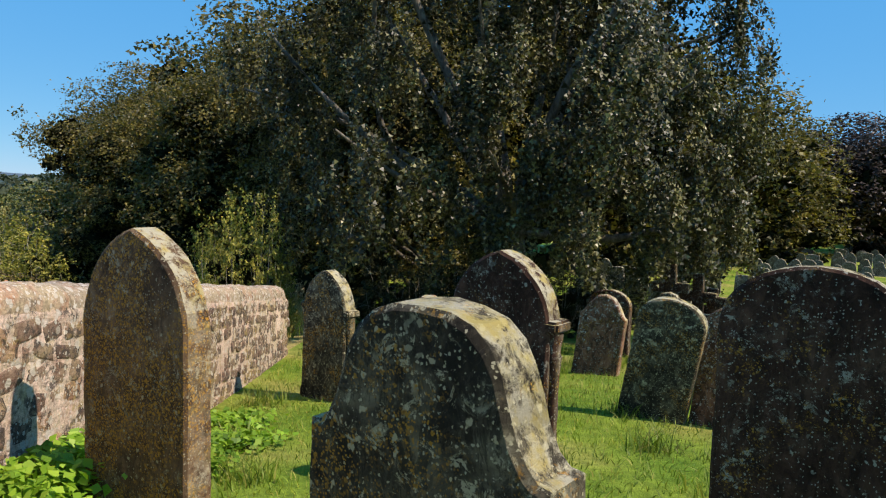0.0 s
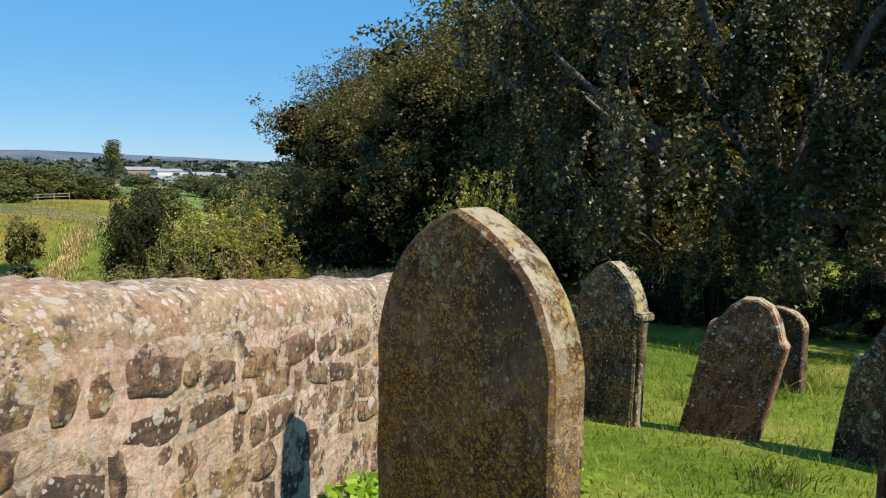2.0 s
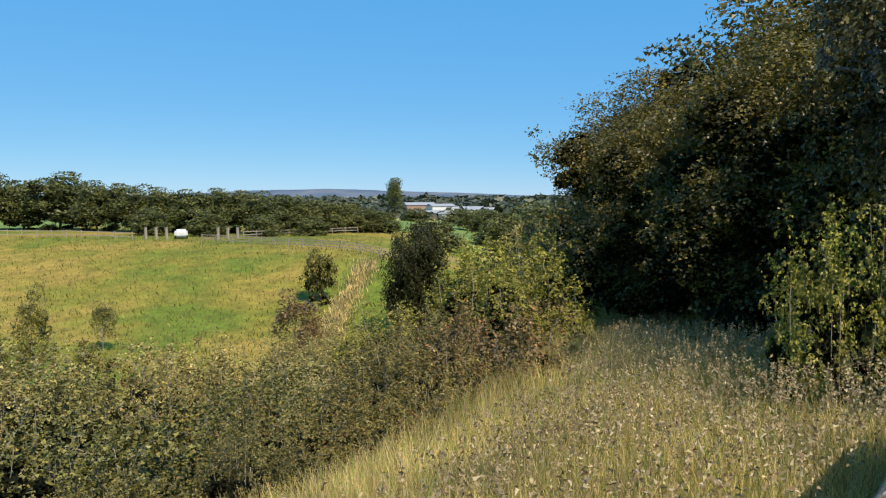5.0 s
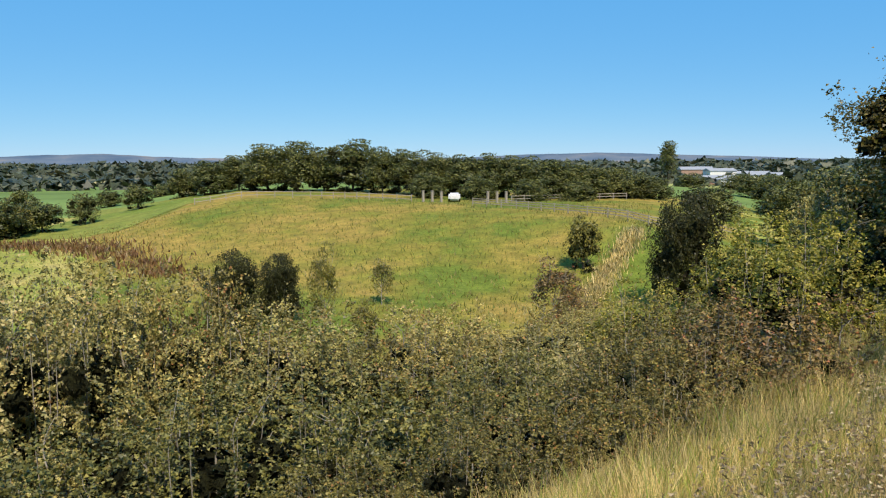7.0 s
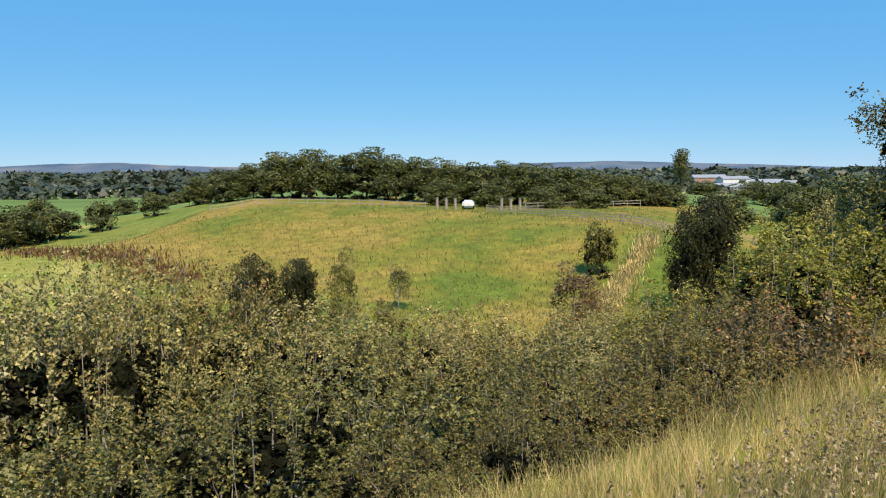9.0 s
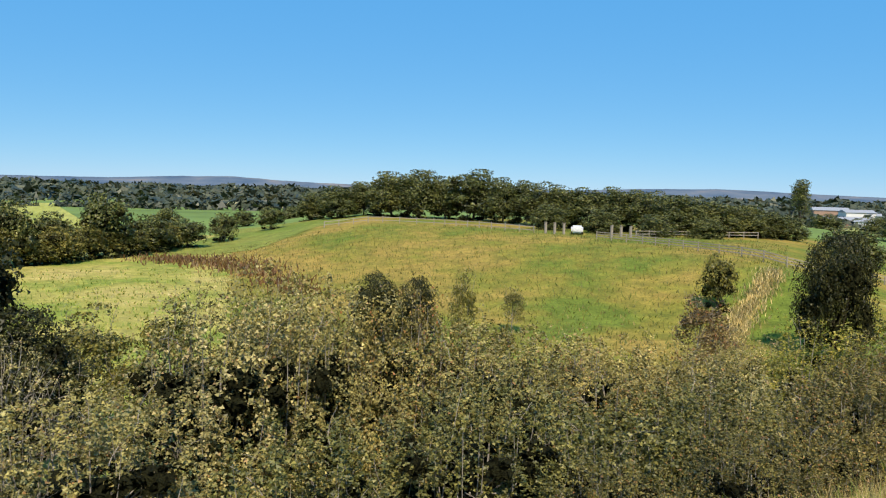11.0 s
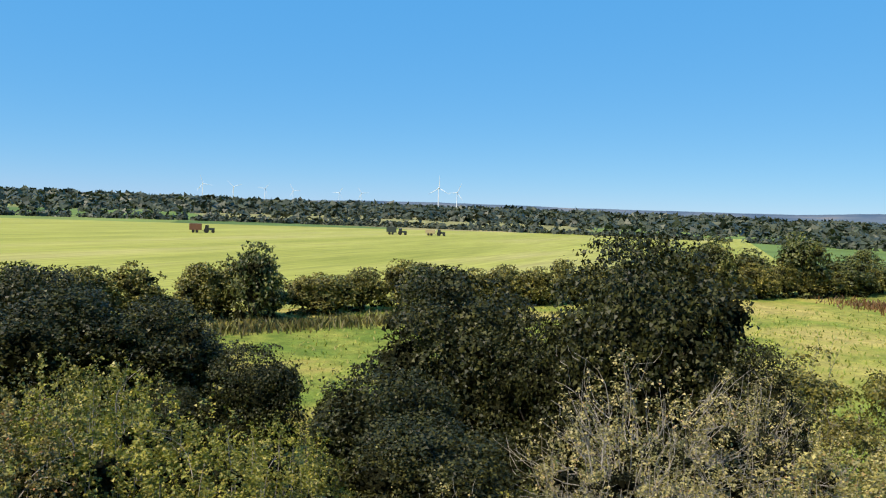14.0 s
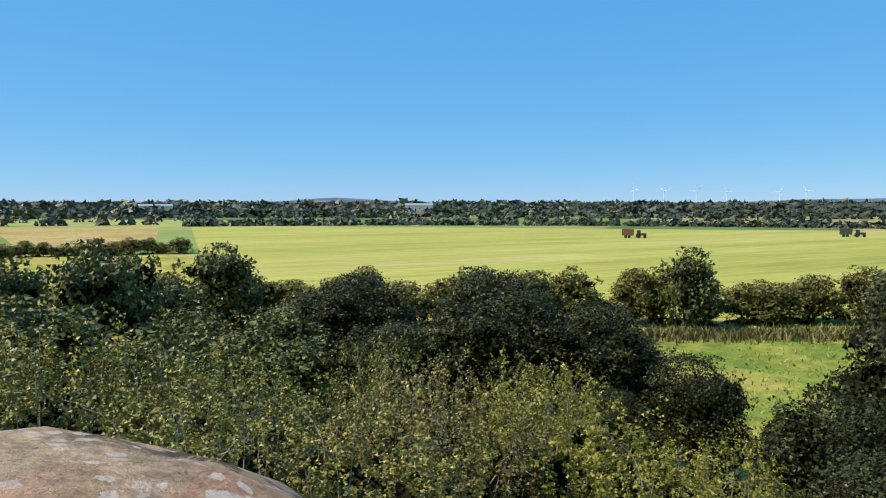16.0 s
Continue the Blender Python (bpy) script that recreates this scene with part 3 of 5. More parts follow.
cz = ground(cx, cy)
idx = np.where((cz < -7.5) & (cx < -2.45), 3, idx)
idx = np.where((cd > 48) & (cd < 260) & (caz > 33) & (caz < 81.5), 2, idx)
idx = np.where((cd > 260) | ((cx < -25) & (cd > 200)), 4, idx)
me.polygons.foreach_set("material_index", idx.ravel().astype(np.int32))
me.polygons.foreach_set("use_smooth", np.ones(len(me.polygons), bool))
tagged(new("ground", me), "rolling grassy ground falling from churchyard to valley farmland", "ground", kind="structure")


def sheet(name, corners, mat, label, lift=0.05, n=14):
    """A field: a sheet over the land between four corners."""
    a, b, c, d = [np.array(p, float) for p in corners]
    g = np.linspace(0, 1, n)
    U, V = np.meshgrid(g, g, indexing="ij")
    P = (a * ((1 - U) * (1 - V))[..., None] + b * (U * (1 - V))[..., None] + c * (U * V)[..., None] + d * ((1 - U) * V)[..., None]).reshape(-1, 2)
    z = ground(P[:, 0], P[:, 1]) + lift
    k = (np.arange(n - 1)[:, None] * n + np.arange(n - 1)[None, :]).ravel()
    return tagged(new(name, fast_mesh(name, np.c_[P, z], np.stack([k, k + n, k + n + 1, k + 1], 1), mat)), label, "field", kind="structure")


sheet("stubble_field", [(-26, -92), (-150, 6), (-520, -30), (-100, -445)], M_STUBBLE, "large yellow-green mown crop field with swath lines")
sheet("pasture", [(-36, -66), (-24, -34), (-60, -2), (-88, -38)], M_PASTURE, "small rough green pasture behind dark trees")
sheet("green_field", [(-150, 8), (-140, 26), (-190, 70), (-215, 34)], M_GREEN, "bright green grazing field beyond the meadow")

# ---- the churchyard wall ----


def crest(y):
    return 1.285 - 0.139 * (max(y, -1.2) - 2.4)


def wall_line(s):
    """Centre of the wall and its direction at s metres south of the north end."""
    if s < 11.5:
        return Vector((-2.365, 10.25 - s, 0)), Vector((0, -1, 0))
    a = min((s - 11.5) / 0.8, 1.0) * radians(75)
    r = 0.8 / radians(75)
    c = Vector((-2.365 + r, -1.25, 0))
    p = c + Vector((-r * math.cos(a), -r * math.sin(a), 0))
    d = Vector((math.sin(a), -math.cos(a), 0))
    if s > 12.3:
        p += d * (s - 12.3)
    return p, d


LENGTH = 16.0
vs, fs = [], []
S = [i * 0.25 for i in range(int(LENGTH / 0.25) + 1)]
rngw = np.random.default_rng(5)
for s in S:
    p, d = wall_line(s)
    n = Vector((-d.y, d.x, 0))
    top = crest(p.y) - 0.17
    gnd = gz(p.x + 0.5, p.y) - 0.25
    for side, z in ((0.205, gnd), (0.205, (gnd + top) / 2), (0.205, top), (-0.205, top), (-0.2, (gnd + top) / 2), (-0.23, gnd - 0.7)):
        q = p + n * (side + rngw.uniform(-0.008, 0.008))
        vs.append((q.x, q.y, z))
for i in range(len(S) - 1):
    for k in range(6):
        a, b = i * 6 + k, i * 6 + (k + 1) % 6
        fs.append((a, b, b + 6, a + 6))
wall = new("wall_west", fast_mesh("wall_west", vs, fs, M_MORTAR))
bmw = bmesh.new()
bmw.from_mesh(wall.data)
for e in (0, len(S) - 1):
    bmw.verts.ensure_lookup_table()
    bmw.faces.new([bmw.verts[e * 6 + k] for k in range(6)])
bmw.to_mesh(wall.data)
bmw.free()
tagged(wall, "rubble sandstone churchyard wall in pink mortar", "wall", kind="structure")


def coping_mesh(rng, l, drop_z):
    """One rounded coping stone, l long, leaning with the slope of the wall."""
    bm = bmesh.new()
    prof = []
    for k in range(21):
        a = math.pi * k / 20
        prof.append((0.200 * math.copysign(abs(math.cos(a)) ** 0.75, math.cos(a)), 0.17 * math.sin(a) ** 0.6 if 0 < k < 20 else 0.0))
    prof = [(0.199, -0.05)] + prof + [(-0.199, -0.05)]
    m = max(6, int(l / 0.035))
    rings = []
    for i in range(m + 1):
        u = i / m
        y = (u - 0.5) * (l - 0.012)
        end = 1 - 0.02 * (max(0, 1 - min(u, 1 - u) / 0.08)) ** 2
        ring = []
        for px, pz in prof:
            w = noise.noise(Vector((px * 4 + l * 7, y * 3 + rng.uniform(0, 0.01), pz * 5 + l * 3))) * 0.03 + noise.noise(Vector((px * 14, y * 12 + l, pz * 14))) * 0.03 + noise.noise(Vector((px * 34, y * 30 + l, pz * 34))) * 0.016
            k = end * (1 + w * 1.3)
            ring.append(bm.verts.new((px * (1 + (k - 1) * 0.8), y, (pz * (1 + (k - 1) * 2.2) if pz > 0 else pz) - drop_z * y)))
        rings.append(ring)
    for a, b in zip(rings, rings[1:]):
        for i in range(len(prof)):
            bm.faces.new((a[i], a[(i + 1) % len(prof)], b[(i + 1) % len(prof)], b[i]))
    bm.faces.new(rings[0][::-1])
    bm.faces.new(rings[-1])
    bmesh.ops.recalc_face_normals(bm, faces=bm.faces)
    for f in bm.faces:
        f.smooth = True
    return bm


rng = np.random.default_rng(11)
s = 0.02
while s < 11.3 or 12.4 < s < LENGTH - 1:
    l = rng.uniform(0.7, 1.3)
    p, d = wall_line(s + l / 2)
    drop_z = -0.139 if p.y > -1.2 else 0.0
    c = part("coping_stone", coping_mesh(rng, l, drop_z * -1), W_CAP, wall)
    c.matrix_world = Matrix.Translation((p.x + rng.normal(0, 0.006), p.y, crest(p.y) - 0.17 + rng.normal(0, 0.006))) @ Matrix.Rotation(math.atan2(-d.x, d.y) + math.pi, 4, "Z")
    s += l
    if 11.3 <= s <= 12.4:
        s = 12.45


def rubble_mesh(rng):
    """One irregular wall stone, about 1 by 1, 0.3 proud, facing +x."""
    bm = bmesh.new()
    n = 11
    ring = []
    for k in range(n):
        a = 2 * math.pi * (k + rng.uniform(-0.25, 0.25)) / n
        c, s2 = math.cos(a), math.sin(a)
        q = 0.5 / max(abs(c), abs(s2)) ** 0.95 * rng.uniform(0.84, 1.08)
        ring.append((q * c, q * s2))
    rows = []
    for f, x in ((1.0, -0.4), (1.0, 0.02), (0.93, 0.2), (0.6, 0.29)):
        rows.append([bm.verts.new((x * rng.uniform(0.8, 1.2) if x > 0 else x, y * f, z * f)) for y, z in ring])
    for a, b in zip(rows, rows[1:]):
        for i in range(n):
            bm.faces.new((a[i], a[(i + 1) % n], b[(i + 1) % n], b[i]))
    mid = bm.verts.new((0.31, 0, 0))
    for i in range(n):
        bm.faces.new((rows[-1][i], rows[-1][(i + 1) % n], mid))
    bmesh.ops.recalc_face_normals(bm, faces=bm.faces)
    me = bpy.data.meshes.new("wall_stone")
    bm.to_mesh(me)
    bm.free()
    for f in me.polygons:
        f.use_smooth = True
    me.materials.append(W_STONE)
    return me


# ---- gravestones ----
def outline(kind, w, h):
    """Half-outline of a headstone from the base up to the middle of its head: (x, z)."""
    a = w / 2
    if kind == "gothic":
        rr = 0.66 * w
        end = math.acos((rr - a) / rr)
        zs = h - rr * math.sin(end)
        return [(a, 0)] + [(max(0.0, a - rr + rr * math.cos(end * k / 10)) if k < 10 else 0, zs + rr * math.sin(end * k / 10)) for k in range(11)]
    if kind == "round":
        r = a * 0.72
        pts = [(a, 0), (a, h - r)]
        return pts + [(a * math.cos(u * math.pi / 16), h - r + r * math.sin(u * math.pi / 16)) for u in range(1, 9)]
    if kind == "shoulder":
        pts = [(a, 0), (a, h - 0.335), (a * 0.90, h - 0.33), (a * 0.82, h - 0.305), (a * 0.74, h - 0.25), (a * 0.685, h - 0.18), (a * 0.63, h - 0.12), (a * 0.55, h - 0.07), (a * 0.42, h - 0.03), (a * 0.24, h - 0.006), (0, h)]
        return pts
    if kind == "ogee":
        return [(a, 0), (a, h - 0.28), (a * 0.86, h - 0.25), (a * 0.62, h - 0.12), (a * 0.35, h - 0.03), (0, h)]
    return [(a, 0), (a, h - 0.08), (a * 0.8, h - 0.02), (0, h)]


def headstone_bm(kind, w, h, t, bury=0.25, wear=0.006, seed=0):
    half = [(x, z) for x, z in outline(kind, w, h)]
    dense = []
    for (x0, z0), (x1, z1) in zip(half, half[1:]):
        n = max(1, int(math.hypot(x1 - x0, z1 - z0) / 0.06))
        dense += [(x0 + (x1 - x0) * i / n, z0 + (z1 - z0) * i / n) for i in range(n)]
    dense.append(half[-1])
    dense[0] = (dense[0][0], -bury)
    ring = dense + [(-x, z) for x, z in dense[::-1] if x > 1e-4]
    bm = bmesh.new()
    rows = []
    off = seed * 3.7
    for y, f in ((-t / 2, 0.0), (-t / 2 + 0.014, 1.0), (0, 1.0), (t / 2 - 0.014, 1.0), (t / 2, 0.0)):
        row = []
        for x, z in ring:
            k = noise.noise(Vector((x * 9 + off, z * 9, y * 8))) * wear
            sx = x - math.copysign(0.014 * (1 - f), x) * (abs(x) > 1e-4)
            row.append(bm.verts.new((sx + k, y + k * 0.5, z - 0.014 * (1 - f) * (z > 0.5 * h) + k)))
        rows.append(row)
    n = len(ring)
    for a, b in zip(rows, rows[1:]):
        for i in range(n):
            bm.faces.new((a[i], b[i], b[(i + 1) % n], a[(i + 1) % n]))
    bm.faces.new(rows[0])
    bm.faces.new(rows[-1][::-1])
    bmesh.ops.recalc_face_normals(bm, faces=bm.faces)
    return bm


def headstone(x, y, yaw, kind, w, h, t, mat, label, side=0.0, back=0.0, columns=False, seed=0, group="old headstones"):
    """side: lean in the plane of its face; back: lean away from the west; yaw of its width axis, degrees."""
    st = thing("gravestone", x, y, gz(x, y))
    st.matrix_world = Matrix.Translation((x, y, gz(x, y) - 0.03)) @ pose(0, 0, 0, back, side, yaw)
    part("headstone", headstone_bm(kind, w, h, t, seed=seed), mat, st)
    if columns:
        for sx in (-1, 1):
            cz = h - 0.62 * w - 0.02
            cxx = sx * (w / 2 + 0.004)
            prof = [(0.05, 0.0), (0.05, 0.08), (0.032, 0.11), (0.032, cz - 0.17), (0.045, cz - 0.13), (0.035, cz - 0.11), (0.05, cz - 0.03), (0.052, cz)]
            col = fast_mesh("colonnette", *[np.array(q) if i == 0 else q for i, q in enumerate(tube_arrays([(cxx, -t * 0.1, z) for r, z in prof], [r for r, z in prof], 10))], mat)
            for f in col.polygons:
                f.use_smooth = True
            part("colonnette", col, None, st, "slender carved corner shaft")
            part("column_capital", box_bm(cxx - 0.045, cxx + 0.05, -t / 2 - 0.006, t / 2 + 0.006, cz + 0.002, cz + 0.07, 0.015), mat, st)
    return tagged(st, label, "gravestone", group)


headstone(-1.385, 3.40, -32, "gothic", 0.77, 1.58, 0.15, G_BROWN, "tall pointed brown sandstone headstone with orange lichen", seed=1)
headstone(-1.13, 7.32, -42, "gothic", 0.66, 1.36, 0.15, G_GREY, "small pointed grey headstone with corner shafts", side=1.5, columns=True, seed=2)
headstone(0.0, 1.68, -38, "shoulder", 0.71, 1.415, 0.16, G_GREY, "shouldered grey headstone with white and yellow lichen", seed=3)
headstone(0.38, 4.25, -36, "gothic", 0.68, 1.56, 0.17, G_DARK, "pointed dark red headstone with carved corner shafts", columns=True, seed=4)
headstone(1.80, 3.45, -36, "round", 0.86, 1.52, 0.16, G_DARK, "broad dark round-headed headstone with lichen spots", seed=5)
headstone(-0.28, 7.02, -20, "ogee", 0.56, 1.16, 0.14, G_RED, "leaning flaking red headstone with broken head", side=13, back=4, seed=6)
headstone(0.52, 9.5, -36, "round", 0.60, 0.92, 0.13, G_DARK, "dark round-headed headstone in tree shade", seed=7)
headstone(2.10, 9.6, -30, "ogee", 0.62, 1.12, 0.13, G_RED, "red sandstone headstone leaning back slightly", side=6, seed=9)
headstone(2.02, 6.75, -30, "round", 0.62, 1.22, 0.13, G_GREY, "lichen-covered grey headstone leaning over", side=10, back=5, seed=10)
headstone(2.7, 11.5, -34, "round", 0.7, 1.1, 0.13, G_DARK, "dark round-headed headstone behind others", seed=11)
headstone(2.62, 6.5, -34, "ogee", 0.62, 1.05, 0.13, G_RED, "red sandstone headstone with dark flaked base", side=7, seed=12)
headstone(3.7, 9.0, -34, "round", 0.62, 1.0, 0.13, G_RED, "reddish round-headed headstone among others", side=-4, seed=13)
headstone(4.4, 10.4, -36, "gothic", 0.5, 1.15, 0.12, G_DARK, "narrow dark pointed headstone", seed=14)
headstone(3.3, 10.6, -36, "ogee", 0.6, 1.1, 0.12, G_GREY, "grey lichened headstone in the second row", side=3, seed=15)
headstone(5.3, 11.2, -36, "round", 0.65, 1.0, 0.12, G_DARK, "dark round-headed headstone in the second row", seed=16)
headstone(0.72, 6.50, -40, "shoulder", 0.68, 1.04, 0.13, G_GREY, "weathered grey headstone leaning over in short grass", side=8, seed=17)

# ---- shrubs on the bank ----
L_OLIVE = leaf_mat("olive_leaf", (0.067, 0.063, 0.017), (0.140, 0.125, 0.034), (0.269, 0.227, 0.078), autumn=(0.30, 0.14, 0.06))
BUSH = [make_tree("hawthorn_bush", 20 + i, 4.0, 4.4, 0.5, 24000, 0.064, L_HAW, M_TWIG, nblob=24, clumps=14, spread=0.36, low=0.02, twigs=14, blob=(0.09, 0.17), shoots=40, trunk_r=0.06, stems=170) for i in range(3)]
DARK = [make_tree("alder_tree", 40 + i, 9.0, 9.0, 1.2, 30000, 0.16, L_DARK, nblob=34, clumps=18, spread=0.30, low=0.0, blob=(0.11, 0.19), trunk_r=0.2) for i in range(2)]
OPEN = make_tree("young_tree", 50, 6.0, 3.2, 1.2, 4200, 0.12, L_HEDGE, M_TWIG, nblob=9, clumps=7, spread=0.3, low=0.2, core=False, twigs=40, trunk_r=0.07, blob=(0.10, 0.17))
TWIGGY = make_tree("sparse_hawthorn", 52, 4.5, 5.6, 0.5, 14000, 0.06, L_PALE, M_TWIG, nblob=20, clumps=16, spread=0.34, low=0.05, blob=(0.08, 0.14), shoots=20, twigs=190, trunk_r=0.07, stems=150)
FIELD = [make_tree("hedge_tree", 60 + i, 7.0, 6.5, 1.0, 4400, 0.28, L_HEDGE, nblob=17, clumps=12, spread=0.36, low=-0.05, blob=(0.12, 0.2), trunk_r=0.15) for i in range(3)]
COPSE = [make_tree("copse_tree", 70 + i, 14.0, 10.0, 2.0, 8000, 0.40, L_COPSE, nblob=20, clumps=13, spread=0.34, low=-0.08, trunk_r=0.25, blob=(0.13, 0.21)) for i in range(2)]
POPLAR = make_tree("poplar_tree", 75, 25.0, 5.0, 2.0, 4500, 0.5, L_COPSE, nblob=12, clumps=14, spread=0.36, low=0.02, trunk_r=0.3)
WOOD = [make_tree("woodland_tree", 80, 14.0, 12.0, 2.0, 90000, 0.13, L_WOOD, nblob=44, clumps=28, spread=0.27, low=-0.05, trunk_r=0.3, blob=(0.12, 0.2)),
        make_tree("woodland_tree", 81, 14.0, 12.0, 2.0, 26000, 0.23, L_WOOD, nblob=34, clumps=20, spread=0.32, low=-0.05, trunk_r=0.3, blob=(0.12, 0.2))]

rng = np.random.default_rng(3)


def bushes(rows, protos, label, category, group, leaf=None):
    for i, (x, y, top, w) in enumerate(rows):
        lf = leaf[i % len(leaf)] if isinstance(leaf, list) else leaf
        plant(protos[i % len(protos)], x, y, top + rng.uniform(-0.25, 0.3) * (w < 8), w * rng.uniform(0.84, 0.98), label, category, group, lf, turn=rng.uniform(0, 6.28))


bushes([(-22.7, 16.7, -2.9, 6.4), (-20.9, 11.7, -2.4, 6.2), (-18.8, 8.7, -1.9, 5.4), (-16.6, 16.5, -2.7, 5.2), (-20.5, 6.7, -1.0, 5.4),
        (-18.7, 4.8, -1.2, 4.8), (-20.2, 8.4, -1.1, 4.6), (-22.3, 5.8, -1.1, 5.4), (-18.6, 3.4, -1.0, 5.2), (-18.1, 9.9, -1.8, 5.2),
        (-14.8, 1.0, -1.5, 4.6), (-15.5, 13.0, -2.6, 4.8), (-27.0, 20.5, -4.6, 6.5), (-27.0, 12.0, -4.6, 6.5), (-28.5, 27.0, -5.4, 6.0), (-31.0, 33.0, -6.0, 6.0)],
       BUSH, "dense olive-green hawthorn bush on the bank", "bush", "hawthorn bushes on the bank", [L_HAW, L_OLIVE, L_HAW, L_PALE, L_HAW])
bushes([(-11.2, 10.5, -1.9, 3.8), (-12.5, 8.4, -1.8, 4.2), (-12.1, 6.2, -1.4, 3.6), (-9.6, 11.6, -1.7, 2.6), (-13.0, 4.2, -1.7, 4.4), (-12.2, 8.9, -1.7, 4.4),
        (-13.6, 12.6, -2.1, 4.0), (-9.8, 8.6, -2.3, 3.0), (-9.5, 6.0, -2.3, 3.2), (-10.2, 3.2, -2.2, 3.4)],
       BUSH, "bright yellow-green shrub on the bank", "bush", "green shrubs on the bank", leaf_mat("bramble_leaf", (0.052, 0.058, 0.016), (0.114, 0.119, 0.033), (0.224, 0.210, 0.067)))
bushes([(-10.2, 15.6, -0.6, 4.4), (-13.0, 18.0, -1.6, 3.6)], BUSH, "bronze-brown leaved bush beside dry grass", "bush", "bronze bushes", L_BROWN)
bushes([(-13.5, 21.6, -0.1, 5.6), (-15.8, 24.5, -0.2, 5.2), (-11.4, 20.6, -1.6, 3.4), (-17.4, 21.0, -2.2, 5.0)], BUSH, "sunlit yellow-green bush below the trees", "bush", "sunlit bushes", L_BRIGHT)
bushes([(-17.2, 32.1, 0.7, 5.6), (-20.0, 36.0, 0.3, 6.0)], BUSH, "tall olive bush at the wood edge", "bush", "wood edge bushes")
bushes([(-36.0, 33.8, -4.2, 4.2), (-38.5, 38.0, -6.8, 4.2)], [OPEN], "reddish-brown bush at the foot of the mound", "bush", "brown bushes", L_BROWN)
bushes([(-19.3, -3.1, -1.6, 6.6)], [TWIGGY], "sparse pale hawthorn with bare grey twigs", "bush", "pale hawthorns")
bushes([(-14.6, -2.6, -1.75, 4.4), (-13.8, -0.9, -1.9, 4.4), (-24.0, -1.0, -2.9, 5.4), (-10.6, -1.6, -1.9, 3.0), (-10.8, -4.0, -2.2, 3.2), (-10.4, 0.8, -2.1, 3.0)], [TWIGGY], "sparse pale hawthorn with bare grey twigs", "bush", "pale hawthorns")
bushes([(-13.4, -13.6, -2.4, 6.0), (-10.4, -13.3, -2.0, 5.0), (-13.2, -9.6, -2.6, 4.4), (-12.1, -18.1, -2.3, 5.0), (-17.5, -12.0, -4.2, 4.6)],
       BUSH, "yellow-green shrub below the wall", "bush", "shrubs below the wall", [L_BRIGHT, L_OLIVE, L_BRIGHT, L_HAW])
bushes([(-3.7, -20.8, -1.4, 7.0), (-7.4, -19.2, -1.8, 6.6), (-4.6, -11.7, -1.2, 4.8), (-8.1, -11.5, -1.7, 4.8), (-16.5, -18.5, -3.6, 6.0), (0.5, -17.0, -1.0, 6.0),
        (-8.0, -26.0, -3.0, 7.0), (-14.0, -24.0, -3.4, 6.0), (-20.5, -22.0, -4.6, 6.4), (-2.0, -27.0, -2.6, 7.0), (-6.4, -15.0, -1.7, 5.0)],
       BUSH, "olive hawthorn and bramble thicket below the wall", "bush", "thicket below the wall", leaf_mat("thicket_leaf", (0.082, 0.090, 0.021), (0.178, 0.177, 0.039), (0.330, 0.312, 0.091), autumn=(0.42, 0.36, 0.14)))
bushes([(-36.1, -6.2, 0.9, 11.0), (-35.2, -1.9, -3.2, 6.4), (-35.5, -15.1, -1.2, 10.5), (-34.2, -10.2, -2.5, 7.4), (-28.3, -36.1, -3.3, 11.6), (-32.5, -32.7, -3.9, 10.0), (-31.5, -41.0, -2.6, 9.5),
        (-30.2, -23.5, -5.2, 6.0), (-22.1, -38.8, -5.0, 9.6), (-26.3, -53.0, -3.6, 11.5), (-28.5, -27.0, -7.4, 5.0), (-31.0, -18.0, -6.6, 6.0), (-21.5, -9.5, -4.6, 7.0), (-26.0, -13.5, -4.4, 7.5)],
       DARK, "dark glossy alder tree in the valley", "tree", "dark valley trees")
bushes([(-9.5, -60.0, -0.8, 9.4), (-21.5, -74.5, -2.0, 8.8), (-36.0, -50.3, -3.0, 6.6), (-4.4, -48.8, -3.4, 10.4), (-62.4, -50.6, -2.7, 7.4), (-74.3, -37.5, -4.2, 4.6), (-2.5, -70.0, -2.4, 9.5), (-12.0, -86.0, -3.4, 8.5), (3.0, -58.0, -1.4, 9.0), (-15.0, -66.0, -4.6, 7.5), (-19.0, -50.0, -5.2, 8.0), (-14.0, -54.0, -5.4, 8.0), (-13.5, -45.0, -5.2, 8.0), (-18.0, -43.0, -6.0, 6.5), (-24.0, -58.0, -5.6, 7.0), (-9.0, -42.0, -4.6, 8.0)],
       FIELD, "dark green hedgerow tree by the mown field", "tree", "hedgerow trees", L_COPSE)
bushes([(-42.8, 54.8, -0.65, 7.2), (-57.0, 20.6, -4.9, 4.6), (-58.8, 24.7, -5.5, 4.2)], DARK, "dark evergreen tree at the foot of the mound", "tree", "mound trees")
bushes([(-59.9, 59.5, -3.8, 4.6)], FIELD, "small round green tree on the mound", "tree", "mound trees")
bushes([(-48.3, 24.0, -3.8, 2.9), (-60.6, 35.1, -6.7, 3.0), (-40.7, 4.1, -3.9, 3.2), (-40.8, 0.6, -4.0, 4.6), (-38.5, 2.2, -6.0, 4.0), (-46.0, 26.0, -7.5, 2.4)], [OPEN], "young thin-leaved tree with open crown", "tree", "young trees")

